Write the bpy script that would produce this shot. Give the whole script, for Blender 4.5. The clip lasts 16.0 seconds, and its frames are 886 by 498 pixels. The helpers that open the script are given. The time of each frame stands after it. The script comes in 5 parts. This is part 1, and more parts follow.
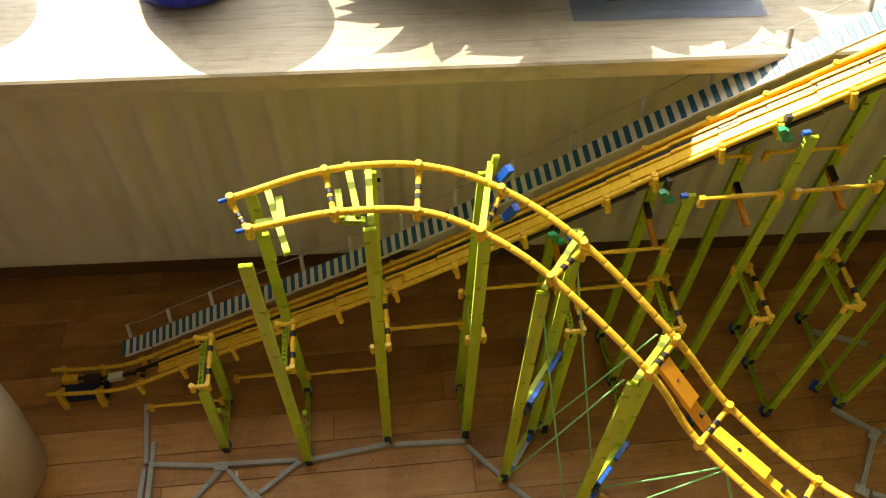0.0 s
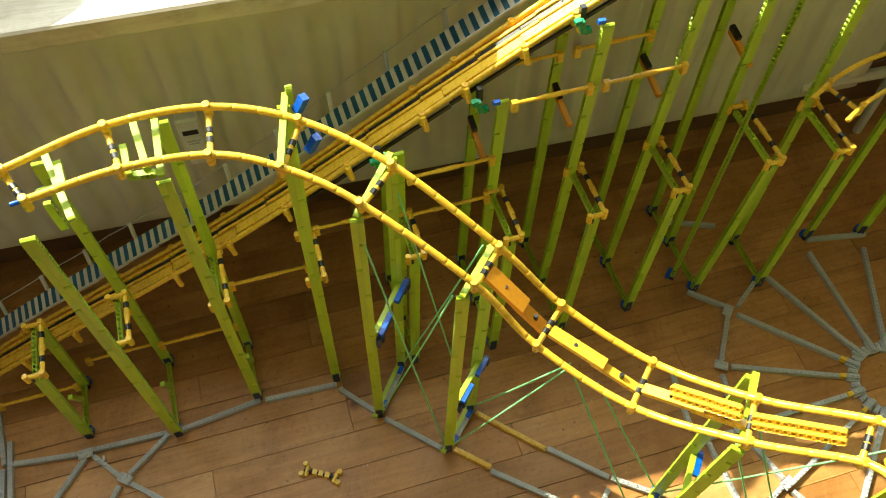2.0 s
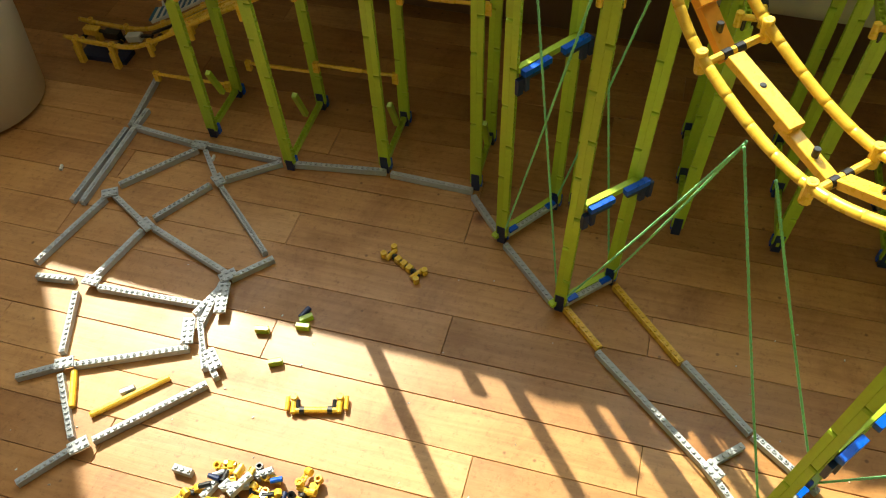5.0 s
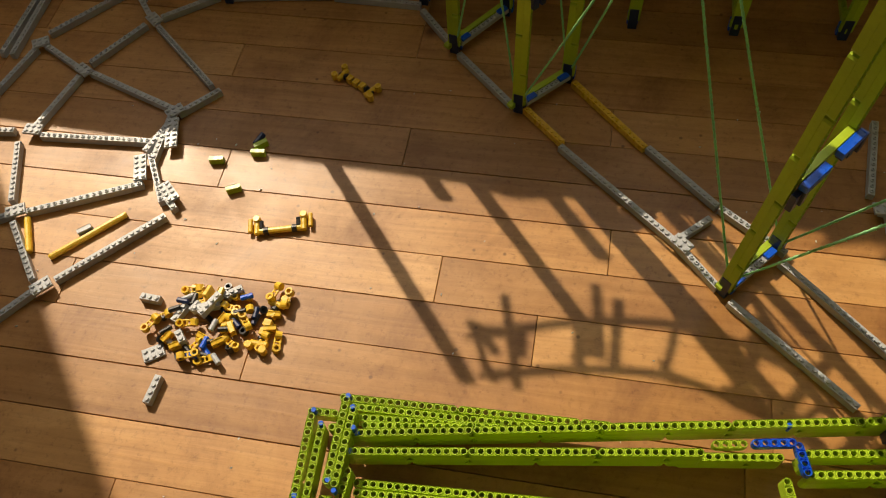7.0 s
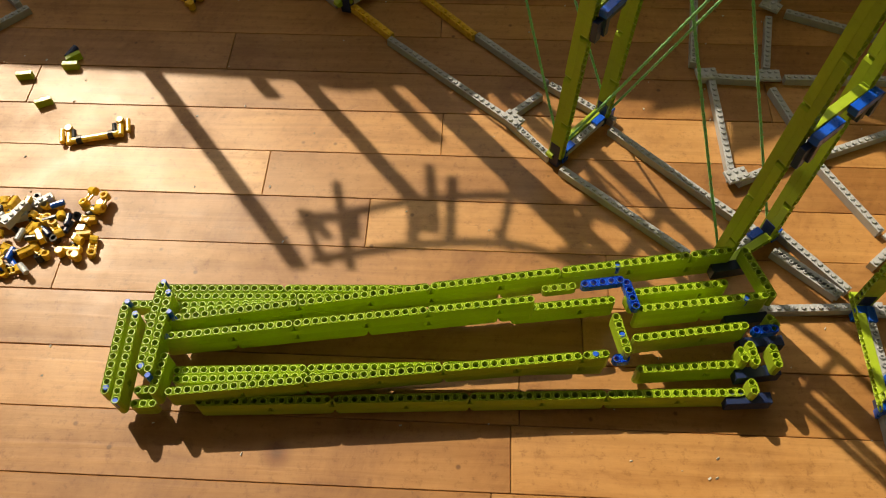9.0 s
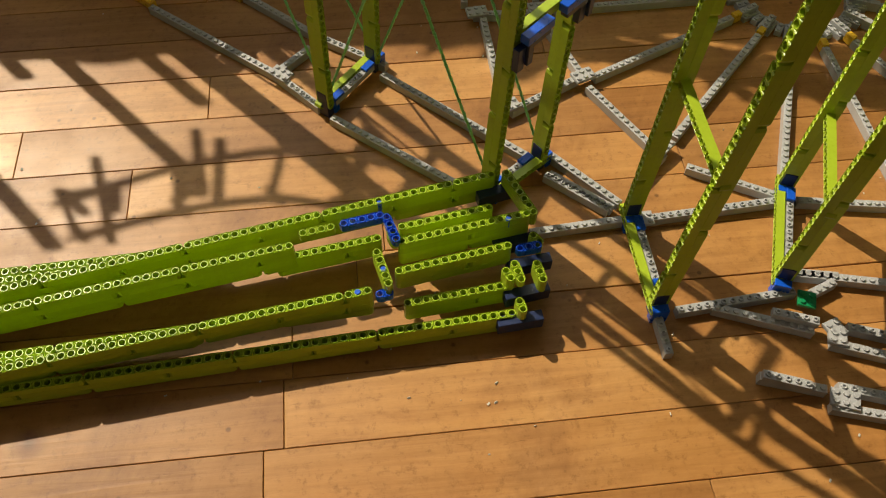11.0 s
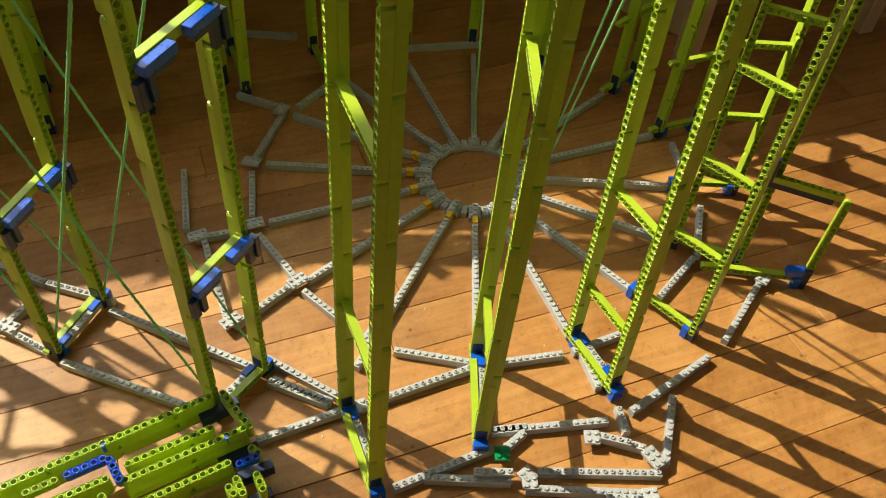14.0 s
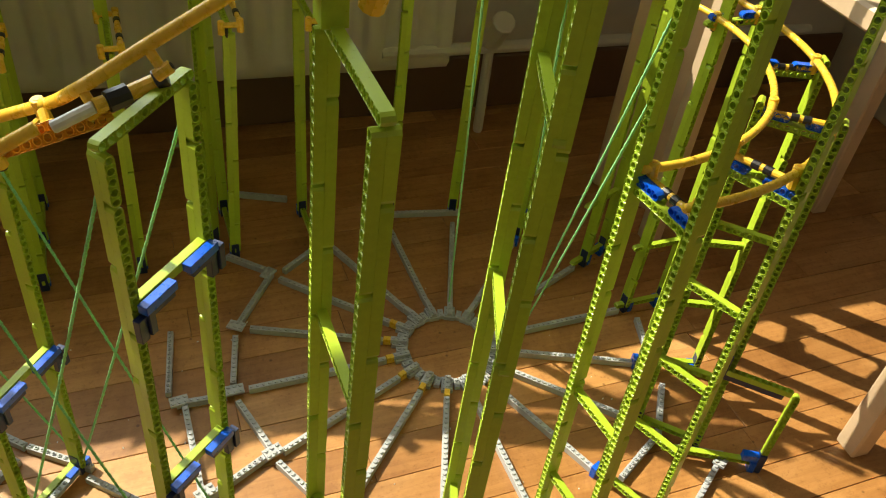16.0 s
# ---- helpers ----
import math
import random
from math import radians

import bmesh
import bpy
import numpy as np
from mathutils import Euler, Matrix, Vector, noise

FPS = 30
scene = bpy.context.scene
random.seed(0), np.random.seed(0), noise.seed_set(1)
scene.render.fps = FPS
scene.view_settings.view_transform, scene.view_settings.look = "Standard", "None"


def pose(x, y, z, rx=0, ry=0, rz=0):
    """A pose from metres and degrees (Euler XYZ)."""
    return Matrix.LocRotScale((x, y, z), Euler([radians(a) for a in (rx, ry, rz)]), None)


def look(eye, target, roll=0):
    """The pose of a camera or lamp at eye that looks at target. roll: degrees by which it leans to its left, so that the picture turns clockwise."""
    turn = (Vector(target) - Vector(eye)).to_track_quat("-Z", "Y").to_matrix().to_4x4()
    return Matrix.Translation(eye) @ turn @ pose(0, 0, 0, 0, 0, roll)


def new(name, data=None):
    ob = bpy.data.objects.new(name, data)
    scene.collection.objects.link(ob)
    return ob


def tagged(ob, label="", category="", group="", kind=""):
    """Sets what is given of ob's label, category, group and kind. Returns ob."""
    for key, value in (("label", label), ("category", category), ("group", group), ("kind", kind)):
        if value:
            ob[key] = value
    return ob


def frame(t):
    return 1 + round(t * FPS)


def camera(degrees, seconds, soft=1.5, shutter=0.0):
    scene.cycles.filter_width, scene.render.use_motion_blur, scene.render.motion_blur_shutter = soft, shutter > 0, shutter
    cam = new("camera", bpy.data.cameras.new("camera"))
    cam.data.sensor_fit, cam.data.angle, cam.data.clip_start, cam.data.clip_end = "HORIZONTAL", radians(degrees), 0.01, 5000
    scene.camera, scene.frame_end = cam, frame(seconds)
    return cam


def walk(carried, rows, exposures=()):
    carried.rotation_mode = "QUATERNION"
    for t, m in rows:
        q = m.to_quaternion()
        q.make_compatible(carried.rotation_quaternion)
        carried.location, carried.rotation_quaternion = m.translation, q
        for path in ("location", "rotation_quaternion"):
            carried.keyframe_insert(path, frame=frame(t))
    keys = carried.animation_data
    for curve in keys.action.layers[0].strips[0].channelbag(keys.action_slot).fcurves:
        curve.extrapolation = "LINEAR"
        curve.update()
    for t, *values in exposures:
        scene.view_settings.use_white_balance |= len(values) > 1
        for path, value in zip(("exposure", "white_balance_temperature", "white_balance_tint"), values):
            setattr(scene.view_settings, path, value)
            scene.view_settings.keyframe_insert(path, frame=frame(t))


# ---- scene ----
cam = camera(57.6, 16.0, 1.1)
PATH = [
    (0, (0.077, 0.037, 1.384), (0.202, 1.238, -0.211), -0.2),
    (0.5, (0.108, 0.028, 1.374), (0.275, 1.189, -0.246), -1.8),
    (1, (0.135, 0.017, 1.373), (0.363, 1.139, -0.267), -2.4),
    (1.5, (0.157, 0.005, 1.365), (0.439, 1.091, -0.291), -1.8),
    (2, (0.19, 0.016, 1.348), (0.507, 1.065, -0.325), 0.0),
    (2.5, (0.229, 0.031, 1.306), (0.49, 1.102, -0.362), 2.6),
    (3, (0.378, -0.034, 1.258), (0.357, 1.167, -0.341), 0.6),
    (3.5, (0.448, -0.083, 1.189), (0.234, 1.188, -0.341), -2.9),
    (4, (0.44, -0.099, 1.054), (0.167, 1.185, -0.455), -5.0),
    (4.5, (0.389, -0.135, 0.94), (0.05, 1.129, -0.572), -3.7),
    (4.7, (0.373, -0.134, 0.913), (-0.008, 1.092, -0.62), -3.3),
    (6.8, (0.378, -0.208, 0.808), (0.071, 0.791, -0.898), -7.0),
    (7, (0.402, -0.218, 0.797), (0.122, 0.781, -0.913), -7.5),
    (7.5, (0.437, -0.242, 0.773), (0.242, 0.757, -0.949), -6.9),
    (8, (0.455, -0.266, 0.743), (0.322, 0.739, -0.981), -5.2),
    (8.2, (0.463, -0.276, 0.734), (0.346, 0.739, -0.985), -4.4),
    (10.3, (0.571, -0.352, 0.645), (0.612, 0.734, -1.034), 1.1),
    (10.5, (0.589, -0.351, 0.645), (0.659, 0.728, -1.038), 1.1),
    (11, (0.629, -0.356, 0.637), (0.775, 0.711, -1.048), 1.0),
    (11.5, (0.671, -0.369, 0.633), (0.896, 0.68, -1.055), 1.5),
    (12, (0.696, -0.378, 0.637), (0.99, 0.657, -1.049), 2.0),
    (12.5, (0.724, -0.381, 0.659), (1.097, 0.685, -0.992), 2.6),
    (13, (0.741, -0.391, 0.691), (1.208, 0.745, -0.887), 3.6),
    (13.5, (0.75, -0.392, 0.73), (1.28, 0.791, -0.793), 4.5),
    (14, (0.757, -0.385, 0.765), (1.321, 0.833, -0.718), 4.7),
    (14.5, (0.768, -0.388, 0.793), (1.363, 0.859, -0.653), 4.8),
    (15, (0.78, -0.386, 0.831), (1.409, 0.894, -0.572), 5.1),
    (15.3, (0.785, -0.387, 0.847), (1.418, 0.922, -0.527), 5.1),
    (15.5, (0.778, -0.379, 0.848), (1.429, 0.943, -0.504), 6.2),
    (16, (0.766, -0.365, 0.869), (1.425, 1.015, -0.421), 7.3),
]
walk(cam, [(t, look(eye, target, roll)) for t, eye, target, roll in PATH],
     [(0.0, 0.82, 7200, 10), (1.0, 1.02, 6550, 4), (2.0, 1.13, 6350, -2), (3.5, 1.36, 6000, -2), (4.5, 1.24, 6000, -1), (5.5, 0.4, 6300, 4), (6.8, -0.4, 7000, 13), (8.0, -0.32, 7000, 12), (11.0, -0.40, 6900, 10), (12.5, -0.19, 6750, 9), (14.0, 0.21, 6550, 4), (16.0, 0.53, 6400, 5)])

# ---------------------------------------------------------------- world, sun, window light
SUN_AZ, SUN_EL = radians(129.5), radians(45.0)      # towards the sun, seen from the floor
world = bpy.data.worlds.new("sky")
scene.world = world
world.use_nodes = True
wn = world.node_tree.nodes
sky = wn.new("ShaderNodeTexSky")
sky.sky_type, sky.sun_disc = "NISHITA", False
sky.sun_elevation, sky.sun_rotation = SUN_EL, math.pi / 2 - SUN_AZ
world.node_tree.links.new(sky.outputs[0], wn["Background"].inputs[0])
wn["Background"].inputs[1].default_value = 0.12

sun = new("sun", bpy.data.lights.new("sun", "SUN"))
sun.data.energy, sun.data.angle, sun.data.color = 5.6, radians(0.5), (1.0, 0.88, 0.68)
to_sun = Vector((math.cos(SUN_EL) * math.cos(SUN_AZ), math.cos(SUN_EL) * math.sin(SUN_AZ), math.sin(SUN_EL)))
sun.matrix_world = look(to_sun * 6 + Vector((0.4, 0.4, 0)), (0.4, 0.4, 0))

sky_panel = new("window_skylight", bpy.data.lights.new("window_skylight", "AREA"))
sky_panel.data.shape, sky_panel.data.size, sky_panel.data.size_y = "RECTANGLE", 2.2, 1.2
sky_panel.data.energy, sky_panel.data.color = 19.0, (1.0, 0.98, 0.86)

# ---------------------------------------------------------------- materials


def material(name, rough=0.5, metal=0.0):
    m = bpy.data.materials.new(name)
    m.use_nodes = True
    b = m.node_tree.nodes["Principled BSDF"]
    b.inputs["Roughness"].default_value, b.inputs["Metallic"].default_value = rough, metal
    return m, m.node_tree, b


def node(tree, kind, **values):
    n = tree.nodes.new(kind)
    for k, v in values.items():
        n.inputs[k].default_value = v
    return n


def ramp(tree, source, stops):
    r = tree.nodes.new("ShaderNodeValToRGB")
    tree.links.new(source, r.inputs[0])
    e = r.color_ramp.elements
    while len(e) < len(stops):
        e.new(0.5)
    for el, (p, c) in zip(e, stops):
        el.position, el.color = p, (*c, 1)
    return r.outputs[0]


def mix(tree, a, b, factor, kind="MULTIPLY"):
    n = tree.nodes.new("ShaderNodeMix")
    n.data_type, n.blend_type = "RGBA", kind
    for source, slot in ((factor, 0), (a, 6), (b, 7)):
        if hasattr(source, "is_linked"):
            tree.links.new(source, n.inputs[slot])
        else:
            n.inputs[slot].default_value = source
    return n.outputs[2]


def bump(tree, b, height, strength, distance):
    n = node(tree, "ShaderNodeBump", Strength=strength, Distance=distance)
    tree.links.new(height, n.inputs["Height"])
    tree.links.new(n.outputs[0], b.inputs["Normal"])


def plastic(name, colour, rough=0.32, spread=0.12):
    """Moulded plastic: slight differences from piece to piece, scuffs, faint dust."""
    m, tree, b = material(name, rough)
    info = tree.nodes.new("ShaderNodeObjectInfo")
    geo = tree.nodes.new("ShaderNodeNewGeometry")
    add = node(tree, "ShaderNodeMath")
    add.operation = "ADD"
    tree.links.new(info.outputs["Random"], add.inputs[0])
    tree.links.new(geo.outputs["Random Per Island"], add.inputs[1])
    half = node(tree, "ShaderNodeMath")
    half.operation = "MULTIPLY"
    half.inputs[1].default_value = 0.5
    tree.links.new(add.outputs[0], half.inputs[0])
    dark = tuple(c * (1 - spread) for c in colour)
    light = tuple(min(1, c * (1 + spread * 0.5) + 0.004) for c in colour)
    base = ramp(tree, half.outputs[0], [(0.1, dark), (0.9, light)])
    co = tree.nodes.new("ShaderNodeTexCoord")
    scuff = node(tree, "ShaderNodeTexNoise", Scale=160.0, Detail=4.0, Roughness=0.65)
    tree.links.new(co.outputs["Object"], scuff.inputs["Vector"])
    worn = ramp(tree, scuff.outputs[0], [(0.35, (0.86, 0.86, 0.84)), (0.7, (1, 1, 1))])
    tree.links.new(mix(tree, base, worn, 0.8), b.inputs["Base Color"])
    tree.links.new(ramp(tree, scuff.outputs[0], [(0.3, (rough * 0.75,) * 3), (0.75, (rough * 1.5,) * 3)]), b.inputs["Roughness"])
    return m


LIME = plastic("lime_plastic", (0.43, 0.59, 0.034), 0.34, 0.18)
YELLOW = plastic("yellow_plastic", (0.87, 0.55, 0.045), 0.28)
GREY = plastic("grey_plastic", (0.47, 0.49, 0.52), 0.38)
BLACK = plastic("black_plastic", (0.012, 0.012, 0.014), 0.35)
BLUE = plastic("blue_plastic", (0.001, 0.105, 0.74), 0.3)
NAVY = plastic("dark_blue_plastic", (0.01, 0.025, 0.10), 0.35)
EMERALD = plastic("green_plastic", (0.0, 0.30, 0.11), 0.3)
WHITE = plastic("white_plastic", (0.72, 0.72, 0.68), 0.35)
TEAL = plastic("blue_tile_plastic", (0.012, 0.115, 0.24), 0.35)
TAN = plastic("orange_plastic", (0.80, 0.36, 0.02), 0.35)


def wood_floor():
    m, tree, b = material("oiled_pine_boards", 0.3)
    co = tree.nodes.new("ShaderNodeTexCoord")
    info = tree.nodes.new("ShaderNodeObjectInfo")
    shift = node(tree, "ShaderNodeVectorMath")
    shift.operation = "MULTIPLY_ADD"
    shift.inputs[1].default_value = (7.3, 3.1, 5.7)
    tree.links.new(info.outputs["Random"], shift.inputs[0])
    tree.links.new(co.outputs["Object"], shift.inputs[2])
    stretch = node(tree, "ShaderNodeMapping")
    stretch.inputs["Scale"].default_value = (2.2, 38.0, 12.0)
    tree.links.new(shift.outputs[0], stretch.inputs[0])
    grain = node(tree, "ShaderNodeTexNoise", Scale=2.4, Detail=7.0, Roughness=0.62, Distortion=0.6)
    tree.links.new(stretch.outputs[0], grain.inputs["Vector"])
    tone = ramp(tree, info.outputs["Random"], [(0.0, (0.35, 0.162, 0.046)), (0.45, (0.45, 0.215, 0.063)), (1.0, (0.54, 0.275, 0.088))])
    lines = ramp(tree, grain.outputs[0], [(0.3, (0.74, 0.68, 0.6)), (0.6, (1, 1, 1)), (0.85, (1.0, 0.96, 0.9))])
    stain = node(tree, "ShaderNodeTexNoise", Scale=9.0, Detail=6.0, Roughness=0.7)
    tree.links.new(shift.outputs[0], stain.inputs["Vector"])
    blot = ramp(tree, stain.outputs[0], [(0.28, (0.66, 0.6, 0.55)), (0.48, (1, 1, 1))])
    speck = node(tree, "ShaderNodeTexVoronoi", Scale=26.0)
    tree.links.new(shift.outputs[0], speck.inputs["Vector"])
    dots = ramp(tree, speck.outputs["Distance"], [(0.035, (0.25, 0.2, 0.16)), (0.075, (1, 1, 1))])
    scr = node(tree, "ShaderNodeMapping")
    scr.inputs["Scale"].default_value = (9.0, 60.0, 9.0)
    scr.inputs["Rotation"].default_value = (0, 0, 0.35)
    tree.links.new(shift.outputs[0], scr.inputs[0])
    scratch = node(tree, "ShaderNodeTexNoise", Scale=3.0, Detail=8.0, Roughness=0.8)
    tree.links.new(scr.outputs[0], scratch.inputs["Vector"])
    marks = ramp(tree, scratch.outputs[0], [(0.30, (0.55, 0.48, 0.40)), (0.40, (1, 1, 1)), (0.66, (1, 1, 1)), (0.80, (1.12, 1.12, 1.1))])
    knot = node(tree, "ShaderNodeTexVoronoi", Scale=3.4)
    tree.links.new(shift.outputs[0], knot.inputs["Vector"])
    rings = ramp(tree, knot.outputs["Distance"], [(0.012, (0.16, 0.09, 0.05)), (0.028, (0.5, 0.36, 0.25)), (0.06, (1, 1, 1))])
    colour = mix(tree, mix(tree, mix(tree, tone, lines, 0.9), blot, 0.8), dots, 0.7)
    colour = mix(tree, mix(tree, colour, marks, 0.8), rings, 0.85)
    wear = node(tree, "ShaderNodeTexNoise", Scale=3.2, Detail=9.0, Roughness=0.72, Distortion=0.8)
    tree.links.new(co.outputs["Object"], wear.inputs["Vector"])
    pale = ramp(tree, wear.outputs[0], [(0.32, (0.66, 0.58, 0.50)), (0.46, (1, 1, 1)), (0.56, (1.07, 1.12, 1.2)), (0.68, (1.2, 1.32, 1.6))])
    colour = mix(tree, colour, pale, 1.0)
    fleck = node(tree, "ShaderNodeTexNoise", Scale=130.0, Detail=5.0, Roughness=0.75)
    tree.links.new(shift.outputs[0], fleck.inputs["Vector"])
    grit = ramp(tree, fleck.outputs[0], [(0.30, (0.62, 0.56, 0.5)), (0.45, (1, 1, 1)), (0.68, (1.06, 1.07, 1.08))])
    colour = mix(tree, colour, grit, 0.8)
    tree.links.new(colour, b.inputs["Base Color"])
    tree.links.new(ramp(tree, stain.outputs[0], [(0.3, (0.52,) * 3), (0.7, (0.36,) * 3)]), b.inputs["Roughness"])
    bump(tree, b, grain.outputs[0], 0.12, 0.002)
    return m


def painted(name, colour, rough=0.55, scale=5.0, relief=0.08):
    m, tree, b = material(name, rough)
    co = tree.nodes.new("ShaderNodeTexCoord")
    n = node(tree, "ShaderNodeTexNoise", Scale=scale, Detail=6.0, Roughness=0.65)
    tree.links.new(co.outputs["Object"], n.inputs["Vector"])
    fine = node(tree, "ShaderNodeTexNoise", Scale=scale * 40, Detail=3.0)
    tree.links.new(co.outputs["Object"], fine.inputs["Vector"])
    dark = tuple(c * 0.82 for c in colour)
    tree.links.new(ramp(tree, n.outputs[0], [(0.3, dark), (0.65, colour)]), b.inputs["Base Color"])
    bump(tree, b, fine.outputs[0], relief, 0.002)
    return m


def worn_sill():
    """Whitewashed wood: grey-brown grain showing through in long streaks, small stains."""
    m, tree, b = material("white_washed_sill", 0.5)
    co = tree.nodes.new("ShaderNodeTexCoord")
    long = node(tree, "ShaderNodeMapping")
    long.inputs["Scale"].default_value = (3.0, 45.0, 20.0)
    tree.links.new(co.outputs["Object"], long.inputs[0])
    grain = node(tree, "ShaderNodeTexNoise", Scale=3.0, Detail=8.0, Roughness=0.7, Distortion=0.8)
    tree.links.new(long.outputs[0], grain.inputs["Vector"])
    spots = node(tree, "ShaderNodeTexNoise", Scale=14.0, Detail=6.0, Roughness=0.7)
    tree.links.new(co.outputs["Object"], spots.inputs["Vector"])
    base = ramp(tree, grain.outputs[0], [(0.30, (0.36, 0.31, 0.235)), (0.46, (0.52, 0.465, 0.37)), (0.66, (0.60, 0.555, 0.46))])
    stain = ramp(tree, spots.outputs[0], [(0.32, (0.7, 0.66, 0.6)), (0.5, (1, 1, 1))])
    tree.links.new(mix(tree, base, stain, 0.8), b.inputs["Base Color"])
    bump(tree, b, grain.outputs[0], 0.15, 0.002)
    return m


FLOOR = wood_floor()
DARK_GAP = painted("dusty_subfloor", (0.035, 0.02, 0.012), 0.9)
WALL = painted("off_white_wall", (0.62, 0.58, 0.48))
CREAM = painted("cream_radiator_enamel", (0.66, 0.63, 0.53), 0.4)
SILL = worn_sill()
CEIL = painted("white_ceiling", (0.72, 0.70, 0.64))
# dark brown that stands for the shade below the radiator
WALL_FOOT_SHADE = painted("wall_foot_shade_brown", (0.15, 0.078, 0.038), 0.5, 14.0)
PINE = painted("pale_wood", (0.66, 0.50, 0.33), 0.5, 14.0)

# ---------------------------------------------------------------- mesh kit
P = 0.008        # pitch between holes and between studs
MESHES = {}


def weld(verts, faces):
    """Join corners that lie on one another."""
    seen, index, out = {}, [], []
    for v in verts:
        k = (round(v[0], 6), round(v[1], 6), round(v[2], 6))
        if k not in seen:
            seen[k] = len(out)
            out.append(k)
        index.append(seen[k])
    return out, [f for f in ([index[i] for i in f] for f in faces) if len(set(f)) == len(f)]


def mesh_of(key, make, mat):
    k = (key, mat.name)
    if k not in MESHES:
        verts, faces = weld(*make())
        me = bpy.data.meshes.new(str(key[0]) if isinstance(key, tuple) else str(key))
        me.from_pydata(verts, [], faces)
        me.materials.append(mat)
        me.update()
        MESHES[k] = me
    return MESHES[k]


def group(name, place, label, category, group_name="", kind=""):
    """An Empty at the base of a thing of several parts."""
    e = new(name)
    e.empty_display_size = 0.01
    e.matrix_basis = Matrix.Translation(place)
    e["at"] = list(place)
    tagged(e, label, category, group_name, kind)
    return e


def part(name, me, parent, m, label=""):
    """One mesh object under a thing, at the world pose m."""
    ob = new(name, me)
    if parent is not None:
        ob.parent = parent
        ob.matrix_parent_inverse = Matrix.Translation(-Vector(parent["at"]))
    ob.matrix_basis = m
    if label:
        ob["label"] = label
    return ob


def frame_of(a, b, side):
    """Pose at a with z towards b and x as near side as it can be."""
    a, b = Vector(a), Vector(b)
    z = (b - a).normalized()
    s = Vector(side)
    x = (s - z * s.dot(z)).normalized()
    y = z.cross(x)
    m = Matrix((x, y, z)).transposed().to_4x4()
    return Matrix.Translation(a) @ m


def make_beam(n):
    """Studless beam of n holes along z, holes along x: raised rims round the holes, sunk web between, rounded ends."""
    hw, ht, gap = 0.0039, 0.0039, 0.00012
    verts, faces = [], []

    def outer(i, k):
        a = math.pi / 4 * k
        cz = (i + 0.5) * P
        c, s = math.cos(a), math.sin(a)
        if (i == 0 and s < -0.01) or (i == n - 1 and s > 0.01):
            return c * hw, cz + s * (hw - gap)
        sq = max(abs(c), abs(s))
        return c / sq * hw, cz + (s / sq * P / 2)

    def ring(i, k, r):
        a = math.pi / 4 * k
        return r * math.cos(a), (i + 0.5) * P + r * math.sin(a)

    def between(i, k):
        (y0, z0), (y1, z1) = ring(i, k, 0.0034), outer(i, k)
        return y0 + (y1 - y0) * 0.4, z0 + (z1 - z0) * 0.4

    for i in range(n):
        o = len(verts)
        for x in (-1, 1):
            verts += [(x * ht, *outer(i, k)) for k in range(8)]
            verts += [(x * (ht - 0.0013), *between(i, k)) for k in range(8)]
            verts += [(x * ht, *ring(i, k, 0.0034)) for k in range(8)]
            verts += [(x * ht, *ring(i, k, 0.0028)) for k in range(8)]
        for k in range(8):
            j = (k + 1) % 8
            for b in (0, 8, 16):
                faces.append((o + b + k, o + b + 8 + k, o + b + 8 + j, o + b + j))
                q = o + 32 + b
                faces.append((q + k, q + j, q + 8 + j, q + 8 + k))
            faces.append((o + 24 + k, o + 56 + k, o + 56 + j, o + 24 + j))
            inside = (k in (1, 2) and i < n - 1) or (k in (5, 6) and i > 0)
            if not inside:
                faces.append((o + k, o + j, o + 32 + j, o + 32 + k))
    return verts, faces


def make_brick(nx, ny, h, hollow=False):
    """Studded brick of nx by ny studs along x and y, chamfered top edge, studs on top."""
    g, c = 0.0001, 0.0003
    x0, x1, y0, y1 = g, nx * P - g, -ny * P / 2 + g, ny * P / 2 - g
    verts = [(x0, y0, 0), (x1, y0, 0), (x1, y1, 0), (x0, y1, 0), (x0, y0, h - c), (x1, y0, h - c), (x1, y1, h - c), (x0, y1, h - c),
             (x0 + c, y0 + c, h), (x1 - c, y0 + c, h), (x1 - c, y1 - c, h), (x0 + c, y1 - c, h)]
    faces = [(3, 2, 1, 0), (8, 9, 10, 11)]
    for i in range(4):
        j = (i + 1) % 4
        faces += [(i, j, 4 + j, 4 + i), (4 + i, 4 + j, 8 + j, 8 + i)]
    for ix in range(nx):
        for iy in range(ny):
            cx, cy = (ix + 0.5) * P, (iy + 0.5 - ny / 2) * P
            o = len(verts)
            for z, r in ((h, 0.0025), (h + 0.0015, 0.0025), (h + 0.0018, 0.0022)):
                verts += [(cx + r * math.cos(math.tau * k / 8), cy + r * math.sin(math.tau * k / 8), z) for k in range(8)]
            for k in range(8):
                j = (k + 1) % 8
                faces += [(o + k, o + j, o + 8 + j, o + 8 + k), (o + 8 + k, o + 8 + j, o + 16 + j, o + 16 + k)]
            if hollow:
                q = len(verts)
                verts += [(cx + 0.0014 * math.cos(math.tau * k / 8), cy + 0.0014 * math.sin(math.tau * k / 8), z) for z in (h + 0.0018, h - 0.001) for k in range(8)]
                for k in range(8):
                    j = (k + 1) % 8
                    faces += [(o + 16 + k, o + 16 + j, q + j, q + k), (q + k, q + j, q + 8 + j, q + 8 + k)]
                faces.append(tuple(q + 8 + k for k in range(8)))
            else:
                faces.append(tuple(o + 16 + k for k in range(8)))
    return verts, faces


